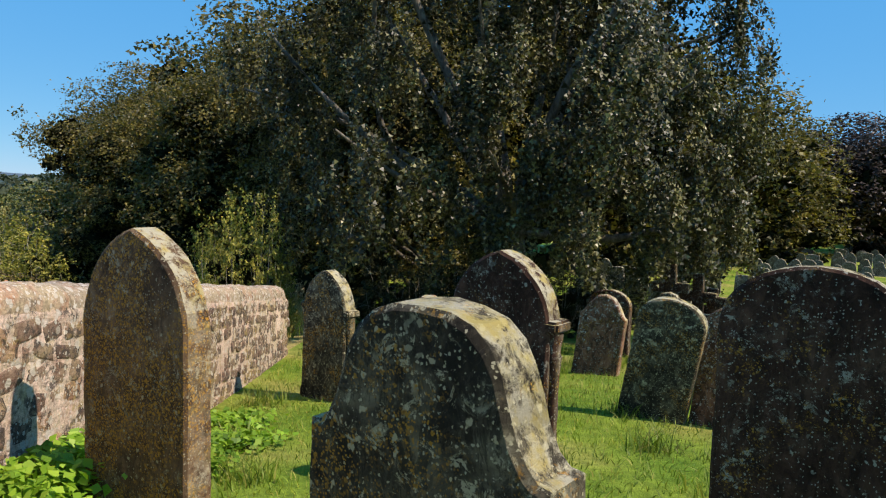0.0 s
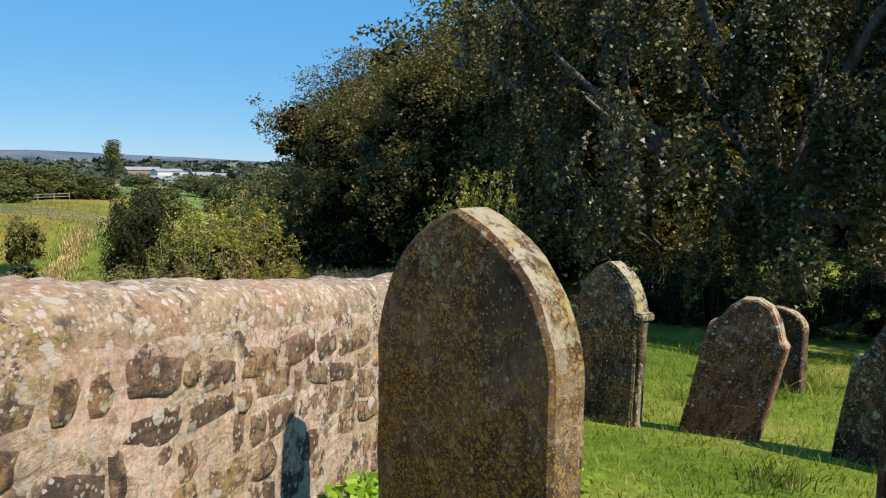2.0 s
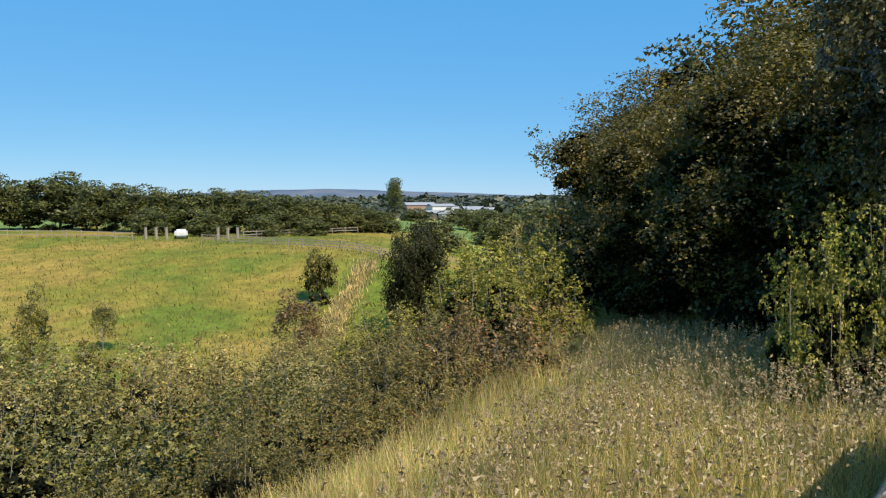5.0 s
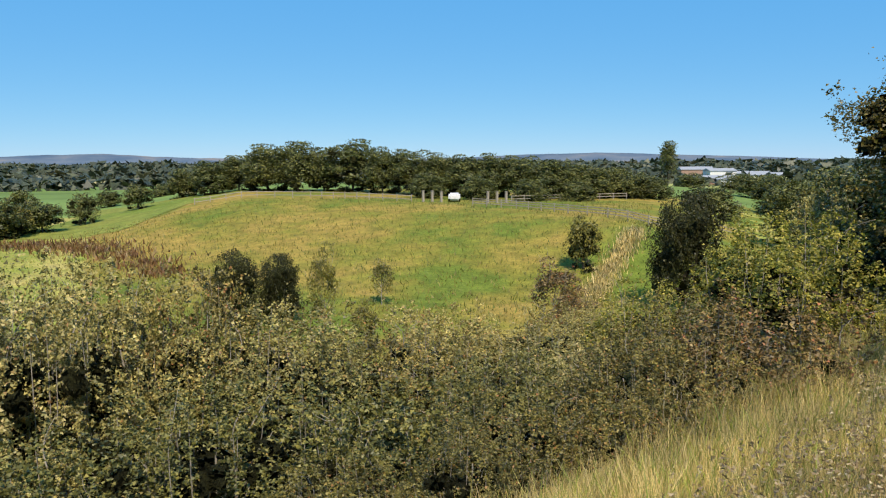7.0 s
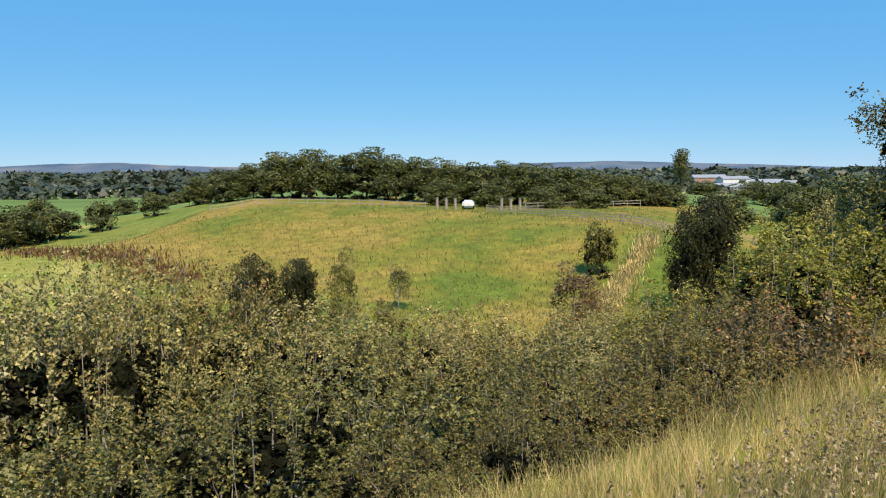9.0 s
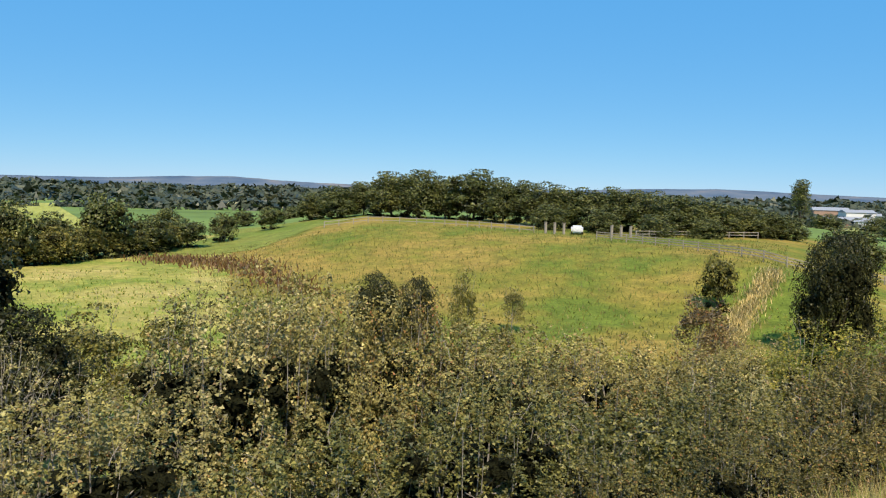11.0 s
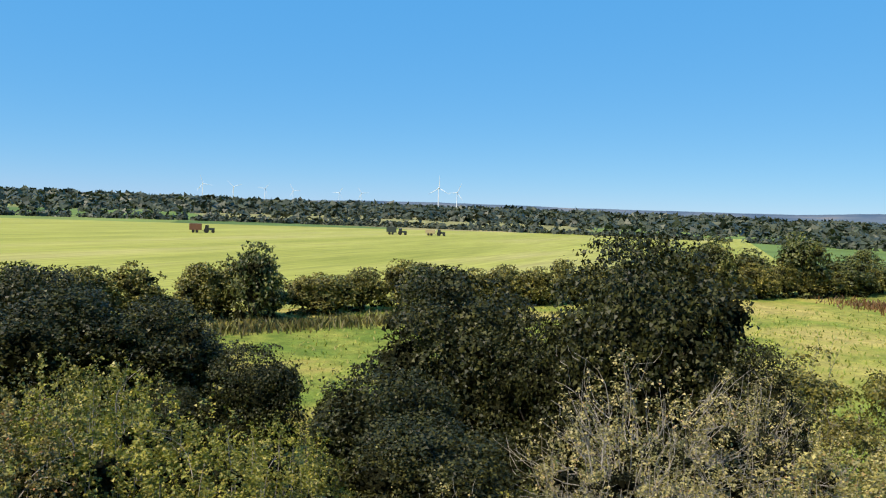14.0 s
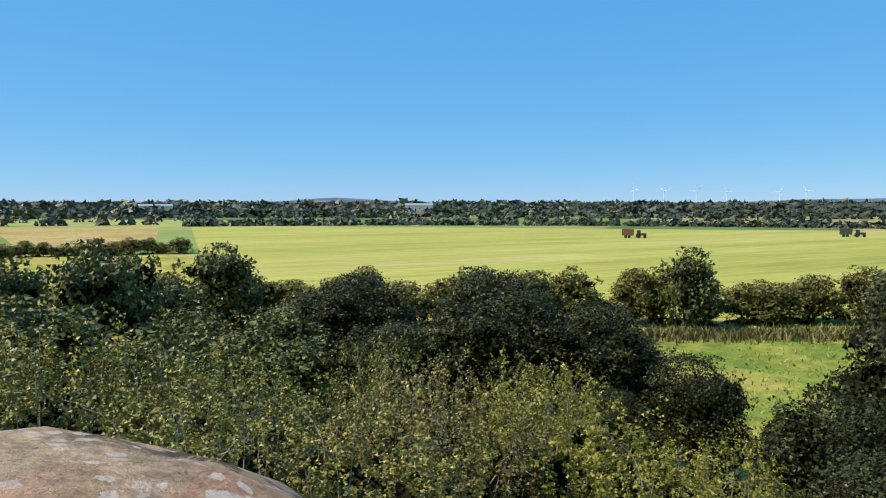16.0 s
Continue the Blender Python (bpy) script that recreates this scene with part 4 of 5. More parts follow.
# the hedge between pasture and mown field
hr = np.random.default_rng(8)
HEDGE = [(-14, -88), (-40, -70), (-66, -54), (-88, -41), (-120, -18), (-148, 6), (-163, 14)]
for (x0, y0), (x1, y1) in zip(HEDGE, HEDGE[1:]):
    n = max(1, int(math.hypot(x1 - x0, y1 - y0) / 2.6))
    for i in range(n):
        u = (i + hr.uniform(0.2, 0.8)) / n
        plant(FIELD[hr.integers(3)], x0 + (x1 - x0) * u + hr.normal(0, 0.8), y0 + (y1 - y0) * u + hr.normal(0, 0.8), PLAIN + hr.uniform(4.0, 6.4), hr.uniform(5.0, 7.0),
              "bushy green hedge along the mown field", "hedge", "field hedge", turn=hr.uniform(0, 6))
for az, d, h, w in [(96, 128, 10, 9), (90, 140, 11, 10), (93.5, 134, 8, 8), (87, 150, 7, 10), (84.5, 160, 6, 9), (82, 170, 7, 7), (78.5, 190, 8, 8), (75.5, 205, 10, 9), (72.5, 215, 9, 8), (86, 230, 6, 9), (80.5, 225, 6, 8), (77, 240, 7, 8), (98.5, 120, 8, 8)]:
    x, y = at(az, d)
    plant(FIELD[hr.integers(3)], x, y, PLAIN + h, w, "green field tree beyond the meadow", "tree", "field trees", L_COPSE, turn=hr.uniform(0, 6))

for i in range(13):
    plant(FIELD[hr.integers(3)], *at(168.5 + i * 1.1, 205 + hr.uniform(-4, 4)), PLAIN + hr.uniform(2.6, 4.4), hr.uniform(5, 7), "low green hedge before the ripe field", "hedge", "far hedges", turn=hr.uniform(0, 6))

# the copse on the mound, the poplar, trees towards the village
for az, d, el, w in [(73.5, 195, 0.3, 12), (71.5, 200, 0.9, 13), (69.3, 190, 1.5, 15), (67.2, 185, 1.75, 15), (65.2, 185, 1.3, 13), (63, 180, 1.75, 14), (60.6, 172, 1.5, 12), (58.4, 168, 1.2, 12), (56.2, 165, 0.9, 12), (54.2, 162, 0.6, 12),
                     (52, 160, 0.8, 11), (50, 158, 0.4, 11), (48.2, 156, 0.3, 11), (46.4, 158, 0.2, 11), (44.6, 160, 0.0, 11), (43, 165, -0.3, 11), (41.5, 170, -0.6, 11), (40.1, 175, -0.9, 10), (75.4, 205, -0.2, 11),
                     (57, 152, -0.5, 9), (53, 148, -0.9, 9), (49, 146, -1.0, 9), (45.5, 148, -1.3, 9)]:
    x, y = at(az, d)
    plant(COPSE[hr.integers(2)], x, y, 1.7 + d * math.tan(radians(el + hr.uniform(-0.25, 0.2))), w * hr.uniform(0.78, 1.0), "green broadleaf tree in the copse on the mound", "tree", "copse trees", turn=hr.uniform(0, 6))
x, y = at(39.4, 330)
plant(POPLAR, x, y, 1.7 + 330 * math.tan(radians(1.55)), 5.6, "tall narrow poplar tree", "tree", turn=1.0)
for az, d, el, w in [(36.0, 150, -1.6, 11), (33.4, 260, -0.9, 12), (31.6, 190, -1.0, 12), (30.2, 120, -1.3, 10), (28.5, 150, -0.6, 12), (34.8, 330, -0.9, 12), (37.8, 300, -0.8, 12), (32.4, 330, -0.9, 12), (27.0, 110, -0.4, 12)]:
    x, y = at(az, d)
    plant(COPSE[hr.integers(2)], x, y, 1.7 + d * math.tan(radians(el)), w, "green tree towards the village", "tree", "village trees", turn=hr.uniform(0, 6))

# ---- the wood beside the churchyard ----
for x, y, top, w in [(-12.8, 31.0, 6.2, 9.5), (-10.0, 27.0, 5.0, 8.0), (-8.5, 33.0, 9.0, 11.0), (-4.0, 30.0, 10.5, 12.0), (1.0, 32.0, 11.5, 12.0), (6.0, 34.0, 11.0, 12.0), (-13.0, 38.0, 6.8, 10.0), (-6.0, 24.0, 6.2, 8.5),
                     (-2.0, 21.5, 7.0, 8.5)]:
    plant(WOOD[0 if x < -1 and y < 32 else 1], x, y, top, w, "dense dark broadleaf tree at the churchyard edge", "tree", "woodland trees", turn=hr.uniform(0, 6))
for x, y, top, w, lf in [(15.0, 42, 8.2, 13, None), (20.0, 46, 6.6, 11, None), (10.0, 40, 9.5, 13, None), (29, 52, 7.6, 12, L_COPPER), (36, 56, 7.2, 13, L_COPPER), (44, 66, 5.5, 14, L_COPPER), (18, 52, 4.2, 12, None), (12, 50, 6.0, 13, None), (28, 72, 4.0, 16, None), (40, 80, 4.0, 18, None), (52, 74, 6.0, 16, None)]:
    plant(WOOD[1], x, y, top, w, "broad old tree beyond the far graves", "tree", "churchyard trees", lf or L_WOOD, turn=hr.uniform(0, 6))
plant(OPEN, 24.0, 47.0, -1.6, 2.6, "young sapling among far graves", "tree", "young trees")


def birch():
    """The weeping birch: leaning pale limbs and hanging sprays of small leaves."""
    r = np.random.default_rng(91)
    b = thing("birch_tree", 1.45, 15.1, gz(1.45, 15.1) - 0.25)
    b.scale = (1.2, 1.2, 1.2)
    hub = [(0.0, 0.0, 2.0)]
    ends = [(-2.7, -2.6, 3.4), (-4.2, -0.6, 5.2), (-3.0, 0.8, 7.0), (-0.8, -2.2, 5.4), (0.6, -1.0, 7.6), (2.2, -2.4, 4.2), (3.6, -1.0, 5.4), (1.9, 1.4, 6.8), (-1.4, 1.6, 8.0), (3.9, 0.4, 4.3), (1.0, -3.0, 3.6), (-5.0, 1.4, 4.4), (0.2, 0.4, 9.0), (2.2, -1.6, 6.2), (-2.2, -1.6, 6.6), (3.0, -0.8, 5.2), (1.9, 0.4, 7.4), (1.6, 0.0, 9.6), (-3.4, 0.0, 8.4), (3.9, -0.6, 3.0), (-0.6, -2.4, 3.2), (2.9, -2.2, 2.9), (1.6, -2.6, 5.6)]
    tubes = [limb(r, (0.3, 0, -0.3), (0, 0, 2.2), 0.22, 0.17, 0.02)]
    tubes += [limb(r, hub[0], e, 0.10, 0.02, 0.10, 7) for e in ends]
    part("trunk", tubes_mesh("birch_trunk", tubes, M_BIRCHBARK, 8), None, b)
    P, N = [], []
    for e in ends:
        for k in range(7):
            o = np.array(e) * r.uniform(0.70, 1.0) + r.normal(0, 0.5, 3)
            rad = r.uniform(0.10, 0.24)
            for q2 in range(r.integers(6, 12)):
                s0 = o + r.normal(0, rad, 3)
                ln = r.uniform(0.3, 1.25)
                m = int(130 * ln) + 24
                u = r.uniform(0, 1, m) ** 0.8
                sway = r.normal(0, 0.16, 2)
                q = np.stack([s0[0] + sway[0] * u + r.normal(0, 0.05, m), s0[1] + sway[1] * u + r.normal(0, 0.05, m), s0[2] - ln * u + r.normal(0, 0.06, m)], 1)
                P.append(q)
                N.append(np.tile((q.mean(0) - np.array([0, 0, 4.0])) * 0.25 + np.array([0.1, -0.1, 0.3]), (m, 1)))
    P, N = np.concatenate(P), np.concatenate(N)
    keep = P[:, 2] > 0.75
    v, f = leaf_quads(r, P[keep], N[keep], 0.055, 0.85, 0.8, tri=True)
    part("crown", fast_mesh("birch_crown", v, f, L_BIRCH), None, b)
    # Inner birch leaves take the dark colour, so shade is painted between the sprays.
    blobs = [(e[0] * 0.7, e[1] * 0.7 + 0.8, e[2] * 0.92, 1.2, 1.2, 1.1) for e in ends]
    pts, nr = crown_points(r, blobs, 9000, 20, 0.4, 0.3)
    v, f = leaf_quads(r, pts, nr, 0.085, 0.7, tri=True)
    part("inner_leaves", fast_mesh("birch_inner", v, f, L_INNER_SHADE), None, b)
    tagged(b, "weeping birch with pale leaning limbs and hanging leaves", "tree")


birch()
rng_keep, rng = rng, np.random.default_rng(77)
# Undergrowth in the darkest leaf colour, painting the shade below the birch.
bushes([(0.4, 15.4, -0.2, 2.4), (1.3, 14.7, -0.35, 1.9), (2.5, 15.2, -0.2, 2.3), (4.0, 17.5, -0.1, 2.6), (-0.9, 16.0, 0.1, 2.8)], BUSH, "dark undergrowth below the weeping birch, shade put into its leaf colour", "bush", "undergrowth below the birch", L_DARK)
bushes([(-9.9, 9.5, -1.45, 2.4), (-8.9, 8.3, -1.35, 2.0), (-9.9, 7.2, -1.5, 2.4), (-9.4, 10.7, -1.3, 2.2), (-8.6, 7.2, -1.55, 1.8), (-10.4, 12.0, -1.5, 2.6), (-9.9, 13.3, -1.0, 2.8), (-10.8, 12.6, -1.3, 3.0), (-9.2, 11.7, -1.7, 2.2), (-11.8, 14.2, -1.1, 3.2), (-12.6, 16.4, -1.3, 3.6), (-8.9, 10.0, -1.9, 2.0)], BUSH, "low dark green bramble at the edge of dry grass", "bush", "brambles on the bank", L_OLIVE)
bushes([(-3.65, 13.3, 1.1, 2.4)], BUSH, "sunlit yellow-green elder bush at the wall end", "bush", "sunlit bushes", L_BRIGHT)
rng = rng_keep
for q in BUSH + DARK + FIELD + COPSE + WOOD + [OPEN, TWIGGY, POPLAR]:
    drop(q)

# ---- distance: woods, hills ----
fr = np.random.default_rng(77)
bands = [(20, 88, 420, 520, 260, 6), (86, 168, 436, 446, 650, 3.0), (86, 190, 480, 660, 200, 5.0), (20, 100, 600, 760, 300, 8), (100, 190, 700, 820, 500, 7), (20, 190, 900, 1150, 1100, 9), (20, 190, 1300, 1900, 1300, 12), (20, 190, 2200, 3300, 900, 18)]
P, N, SZ = [], [], []
for a0, a1, d0, d1, n, h in bands:
    az = np.radians(fr.uniform(a0, a1, n))
    lane = fr.integers(0, 3, n) / 2.0
    d = d0 + (d1 - d0) * np.clip(lane + fr.normal(0, 0.03, n), 0, 1)
    x, y = EYE_X - d * np.sin(az), EYE_Y + d * np.cos(az)
    m = 17
    hh = h * fr.uniform(0.45, 1.15, n)
    q = fr.normal(0, 1, (n, m, 3))
    q /= np.linalg.norm(q, axis=2)[..., None]
    q[..., 2] = np.abs(q[..., 2])
    w = (hh * fr.uniform(0.6, 1.1, n) * (1 + d / 1500))
    pts = np.stack([x[:, None] + q[..., 0] * w[:, None], y[:, None] + q[..., 1] * w[:, None], PLAIN + q[..., 2] * hh[:, None]], 2)
    P.append(pts.reshape(-1, 3))
    N.append((q + np.array([0, 0, 0.3])).reshape(-1, 3))
    SZ.append(np.repeat(hh * 0.75 * (1 + d / 4000), m))
P, N, SZ = np.concatenate(P), np.concatenate(N), np.concatenate(SZ)
v, f = leaf_quads(fr, P, N, 1.0, 0.9, 0.5, tri=True)
v = (v.reshape(-1, 3, 3) - P[:, None]) * SZ[:, None, None] + P[:, None]
tagged(new("far_woods", fast_mesh("far_woods", v.reshape(-1, 3), f, L_FARWOOD_HAZE)), "distant dark green woods and hedgerows across the plain, haze mixed into the green", "woodland", kind="stuff")


def hills(name, d, prof, mat, label):
    vs, fs = [], []
    az = np.arange(10, 200, 0.5)
    el = np.interp(az, [p[0] for p in prof], [p[1] for p in prof])
    for i, (a, e) in enumerate(zip(az, el)):
        e += 0.05 * noise.noise(Vector((a * 0.25, d * 0.01, 0))) + 0.03 * noise.noise(Vector((a * 0.9, d * 0.01, 4)))
        for k, (dd, hh) in enumerate(((d - 500, 0.0), (d - 150, 0.75), (d, 1.0), (d + 260, 0.0))):
            x, y = at(a, dd)
            vs.append((x, y, PLAIN - 3 + hh * (d * math.tan(radians(max(e, 0.02))) + 14)))
    for i in range(len(az) - 1):
        for k in range(3):
            q = i * 4 + k
            fs.append((q, q + 4, q + 5, q + 1))
    me2 = fast_mesh(name, vs, fs, mat)
    for p in me2.polygons:
        p.use_smooth = True
    tagged(new(name, me2), label, "hills", kind="structure")


hills("backdrop_hills", 4200, [(10, 0.3), (29, 0.2), (35, 0.45), (45, 0.8), (52, 0.6), (60, 0.3), (66, 0.35), (75, 0.5), (81, 0.8), (85, 0.75), (90, 0.5), (103, 0.4), (118, 0.4), (130, 0.1), (150, 0.1), (157, 0.5), (162, 0.15), (200, 0.1)], M_HILL, "low moorland hills on the horizon, haze painted in as blue")

# ---- fences, buildings, machines in the valley ----
def fence(points, post_h, rails, label, group="field fences", step=3.0):
    f = thing("fence", points[0][0], points[0][1], gz(*points[0]))
    f.matrix_world = Matrix.Identity(4)
    tops = []
    for (x0, y0), (x1, y1) in zip(points, points[1:]):
        n = max(1, int(math.hypot(x1 - x0, y1 - y0) / step))
        tops += [(x0 + (x1 - x0) * i / n, y0 + (y1 - y0) * i / n) for i in range(n)]
    tops.append(points[-1])
    pm = box_bm(-0.07, 0.07, -0.07, 0.07, -0.4, post_h, 0.015)
    me = bpy.data.meshes.new("post")
    pm.to_mesh(me)
    pm.free()
    me.materials.append(M_FENCE)
    for x, y in tops:
        p = part("post", me, None, f)
        p.location = (x, y, gz(x, y))
    rm = box_bm(-0.5, 0.5, -0.025, 0.025, -0.06, 0.06)
    me2 = bpy.data.meshes.new("rail")
    rm.to_mesh(me2)
    rm.free()
    me2.materials.append(M_FENCE)
    for (x0, y0), (x1, y1) in zip(tops, tops[1:]):
        for h in rails:
            a, b = Vector((x0, y0, gz(x0, y0) + h)), Vector((x1, y1, gz(x1, y1) + h))
            r = part("rail", me2, None, f)
            d = b - a
            r.matrix_world = Matrix.LocRotScale((a + b) / 2, d.to_track_quat("X", "Z"), (d.length, 1, 1))
    return tagged(f, label, "fence", group)


fence([at(74.5, 158), at(70, 156), at(66, 152), at(61.5, 142), at(58.2, 136)], 1.35, (0.5, 1.15), "weathered wooden post and rail fence on the mound")
fence([at(53.4, 128), at(50, 121), at(46, 112), at(43, 106), at(40, 102), at(37.5, 104)], 1.35, (0.45, 0.85, 1.2), "weathered wooden field fence along the mound foot")
fence([at(50.5, 140), at(46, 150), at(42, 160)], 1.3, (0.6, 1.15), "pale wooden fence before the copse")
fence([at(36.8, 120), at(34, 122), at(31.5, 124)], 1.2, (0.6, 1.1), "low wooden fence in the far field")
for az in (57.3, 56.6, 55.9, 52.3, 51.6, 50.9):
    x, y = at(az, 137)
    p = new("gate_pillar", bpy.data.meshes.new("gate_pillar"))
    bm = box_bm(-0.2, 0.2, -0.2, 0.2, -0.3, 2.0, 0.05)
    box_bm(-0.25, 0.25, -0.25, 0.25, 2.005, 2.14, 0.05, bm)
    bm.to_mesh(p.data)
    bm.free()
    p.data.materials.append(M_FENCE)
    p.location = (x, y, gz(x, y))
    tagged(p, "tall grey wooden upright on the mound", "post", "mound uprights")


def vehicle_white(x, y, yaw):
    v = thing("caravan", x, y, gz(x, y))
    bm = box_bm(-2.6, 2.6, -1.1, 1.1, 0.35, 1.6, 0.3)
    part("body", bm, M_WHITE, v)
    for k in (-1.5, -0.1, 1.3):
        part("window", box_bm(k - 0.45, k + 0.45, -1.125, -1.103, 0.95, 1.35), M_GLASS, v)
    for sx in (-1.4, 1.4):
        for sy in (-1.0, 1.0):
            part("wheel", wheel_mesh(0.36, 0.2, (sx, sy, 0.36)), None, v)
    v.rotation_euler = (0, 0, radians(yaw))
    return tagged(v, "white caravan parked before the copse", "caravan")


def wheel_mesh(r, w, at_point):
    bm = bmesh.new()
    bmesh.ops.create_cone(bm, cap_ends=True, segments=20, radius1=r, radius2=r, depth=w)
    bmesh.ops.bevel(bm, geom=[e for e in bm.edges if abs(e.verts[0].co.z - e.verts[1].co.z) < 1e-5], offset=w * 0.2, segments=2, affect="EDGES")
    bmesh.ops.transform(bm, matrix=Matrix.Translation(at_point) @ Matrix.Rotation(math.pi / 2, 4, "X"), verts=bm.verts)
    me = bpy.data.meshes.new("wheel")
    bm.to_mesh(me)
    bm.free()
    me.materials.append(M_RUBBER)
    return me


cvx, cvy = at(54.9, 140)
vehicle_white(cvx, cvy, 145)


def shed(az, d, w, l, h, mat, label, yaw=0):
    x, y = at(az, d)
    s = thing("farm_building", x, y, gz(x, y))
    part("wall", box_bm(-l / 2, l / 2, -w / 2, w / 2, 0, h), mat, s)
    bm = bmesh.new()
    rh = h + w * 0.16
    vv = [bm.verts.new(q) for q in ((-l / 2 - 0.4, -w / 2 - 0.5, h + 0.01), (l / 2 + 0.4, -w / 2 - 0.5, h + 0.01), (l / 2 + 0.4, 0, rh), (-l / 2 - 0.4, 0, rh), (-l / 2 - 0.4, w / 2 + 0.5, h + 0.01), (l / 2 + 0.4, w / 2 + 0.5, h + 0.01))]
    for q in ((0, 1, 2, 3), (3, 2, 5, 4), (0, 3, 4), (1, 5, 2), (0, 4, 5, 1)):
        bm.faces.new([vv[i] for i in q])
    part("roof", bm, M_ROOF, s)
    for k in range(int(l / 5)):
        part("window", box_bm(-l / 2 + 2 + k * 5, -l / 2 + 3.4 + k * 5, -w / 2 - 0.06, -w / 2 - 0.003, h * 0.3, h * 0.65), M_GLASS, s)
    s.rotation_euler = (0, 0, radians(az + yaw))
    return tagged(s, label, "building", "village buildings")


M_BRICKISH = plain("brown_brick_wall", (0.30, 0.20, 0.15), 0.9)
shed(33.9, 480, 14, 22, 5.0, M_WHITE, "large white industrial shed in the distance", 10)
shed(36.6, 430, 10, 26, 4.0, M_BRICKISH, "long low brown building in the distance")
shed(35.9, 470, 10, 16, 7.5, M_WHITE, "white gabled house in the distance", 25)
shed(35.0, 420, 8, 14, 3.6, M_WHITE, "small white house beside a tree", -10)
shed(37.6, 500, 12, 20, 8.0, M_BRICKISH, "brown gabled house in the distance", 15)
shed(32.6, 520, 12, 18, 4.0, M_WHITE, "white house among distant trees", 5)
shed(150.5, 900, 14, 34, 11.0, M_WHITE, "white farm shed far across the plain", 0)
shed(170, 1000, 14, 40, 10.0, M_WHITE, "pale farm shed far across the plain", 0)


def tractor(x, y, yaw, load):
    t = thing("tractor", x, y, gz(x, y))
    col = {"red": M_TRED, "dark": M_TDARK, "bale": M_BALE}[load]
    part("bonnet", box_bm(1.9, 4.0, -0.5, 0.5, 1.0, 1.9, 0.15), M_TDARK, t)
    part("cab", box_bm(0.5, 1.88, -0.8, 0.8, 1.0, 2.95, 0.15), M_GLASS, t)
    for px, py, r in ((1.0, 0.95, 0.9), (1.0, -0.95, 0.9), (3.4, 0.8, 0.6), (3.4, -0.8, 0.6)):
        part("wheel", wheel_mesh(r, 0.45, (px, py, r)), None, t)
    t.rotation_euler = (0, 0, radians(yaw))
    tagged(t, "dark farm tractor working in the mown field", "tractor", "tractors")
    r = thing("farm_trailer", x, y, gz(x, y))
    part("body", box_bm(-5.0, -0.6, -1.2, 1.2, 1.0, 3.4 if load != "bale" else 2.6, 0.12), col, r)
    part("drawbar", box_bm(-0.58, 0.6, -0.08, 0.08, 0.7, 0.85), M_TDARK, r)
    for px in (-3.6, -2.3):
        for py in (-1.05, 1.05):
            part("wheel", wheel_mesh(0.55, 0.4, (px, py, 0.55)), None, r)
    r.rotation_euler = (0, 0, radians(yaw))
    tagged(r, {"red": "rust-red high-sided trailer behind a tractor", "dark": "dark green trailer behind a tractor", "bale": "straw-coloured loaded trailer behind a tractor"}[load], "trailer", "farm trailers")


tractor(-208, -197.7, 134, "red")
tractor(-285.7, -158.9, 120, "dark")
tractor(-298, -145.8, 117, "bale")


def turbine(az, d, h, spin, yaw):
    x, y = at(az, d)
    t = thing("wind_turbine", x, y, gz(x, y))
    part("tower", tubes_mesh("tower", [([(0, 0, -1), (0, 0, h * 0.5), (0, 0, h)], [h * 0.026, h * 0.02, h * 0.014])], M_TURB, 12), None, t)
    part("nacelle", box_bm(-h * 0.05, h * 0.05, -h * 0.02, h * 0.02, h, h * 1.04, h * 0.008), M_TURB, t)
    for k in range(3):
        a = radians(spin + 120 * k)
        p0, p1 = Vector((h * 0.055, 0, h * 1.02)), Vector((h * 0.055, math.sin(a) * h * 0.55, h * 1.02 + math.cos(a) * h * 0.55))
        part("blade", tubes_mesh("blade", [([p0, p0.lerp(p1, 0.25), p1], [h * 0.011, h * 0.016, h * 0.004])], M_TURB, 6), None, t)
    t.rotation_euler = (0, 0, radians(yaw))
    tagged(t, "white three-bladed wind turbine on the horizon", "wind turbine", "wind turbines")


for az, d, h, sp in [(116.2, 2000, 52, 0), (114.75, 2300, 48, 335), (134.0, 3000, 56, 20), (131.8, 3100, 50, 290), (129.5, 3100, 48, 320), (127.4, 3200, 48, 270), (123.9, 3200, 46, 90), (122.2, 3200, 48, 275)]:
    turbine(az, d, h + 12, sp, az + 70)

# ---- far graves ----
fg = np.random.default_rng(31)
kinds = ["round", "ogee", "shoulder", "gothic", "flat"]
meshes = []
for i, k in enumerate(kinds):
    bm = headstone_bm(k, fg.uniform(0.5, 0.65), fg.uniform(0.7, 1.0), 0.12, seed=40 + i)
    me = bpy.data.meshes.new("headstone")
    bm.to_mesh(me)
    bm.free()
    me.materials.append(G_FAR)
    meshes.append(me)
count = 0
for row in range(11):
    for col in range(13):
        d = 24 + row * 3.2 + fg.normal(0, 0.5)
        az = -13 - col * 1.75 + fg.normal(0, 0.3) - (row % 2) * 0.8
        if fg.random() < 0.25:
            continue
        a = radians(az)
        x, y = -d * math.sin(a), d * math.cos(a)
        g = new("gravestone", meshes[fg.integers(5)])
        g.matrix_world = Matrix.Translation((x, y, gz(x, y))) @ pose(0, 0, 0, fg.normal(0, 2), fg.normal(0, 3), -36 + fg.normal(0, 4))
        tagged(g, "small dark weathered headstone in the far rows", "gravestone", "far headstones")


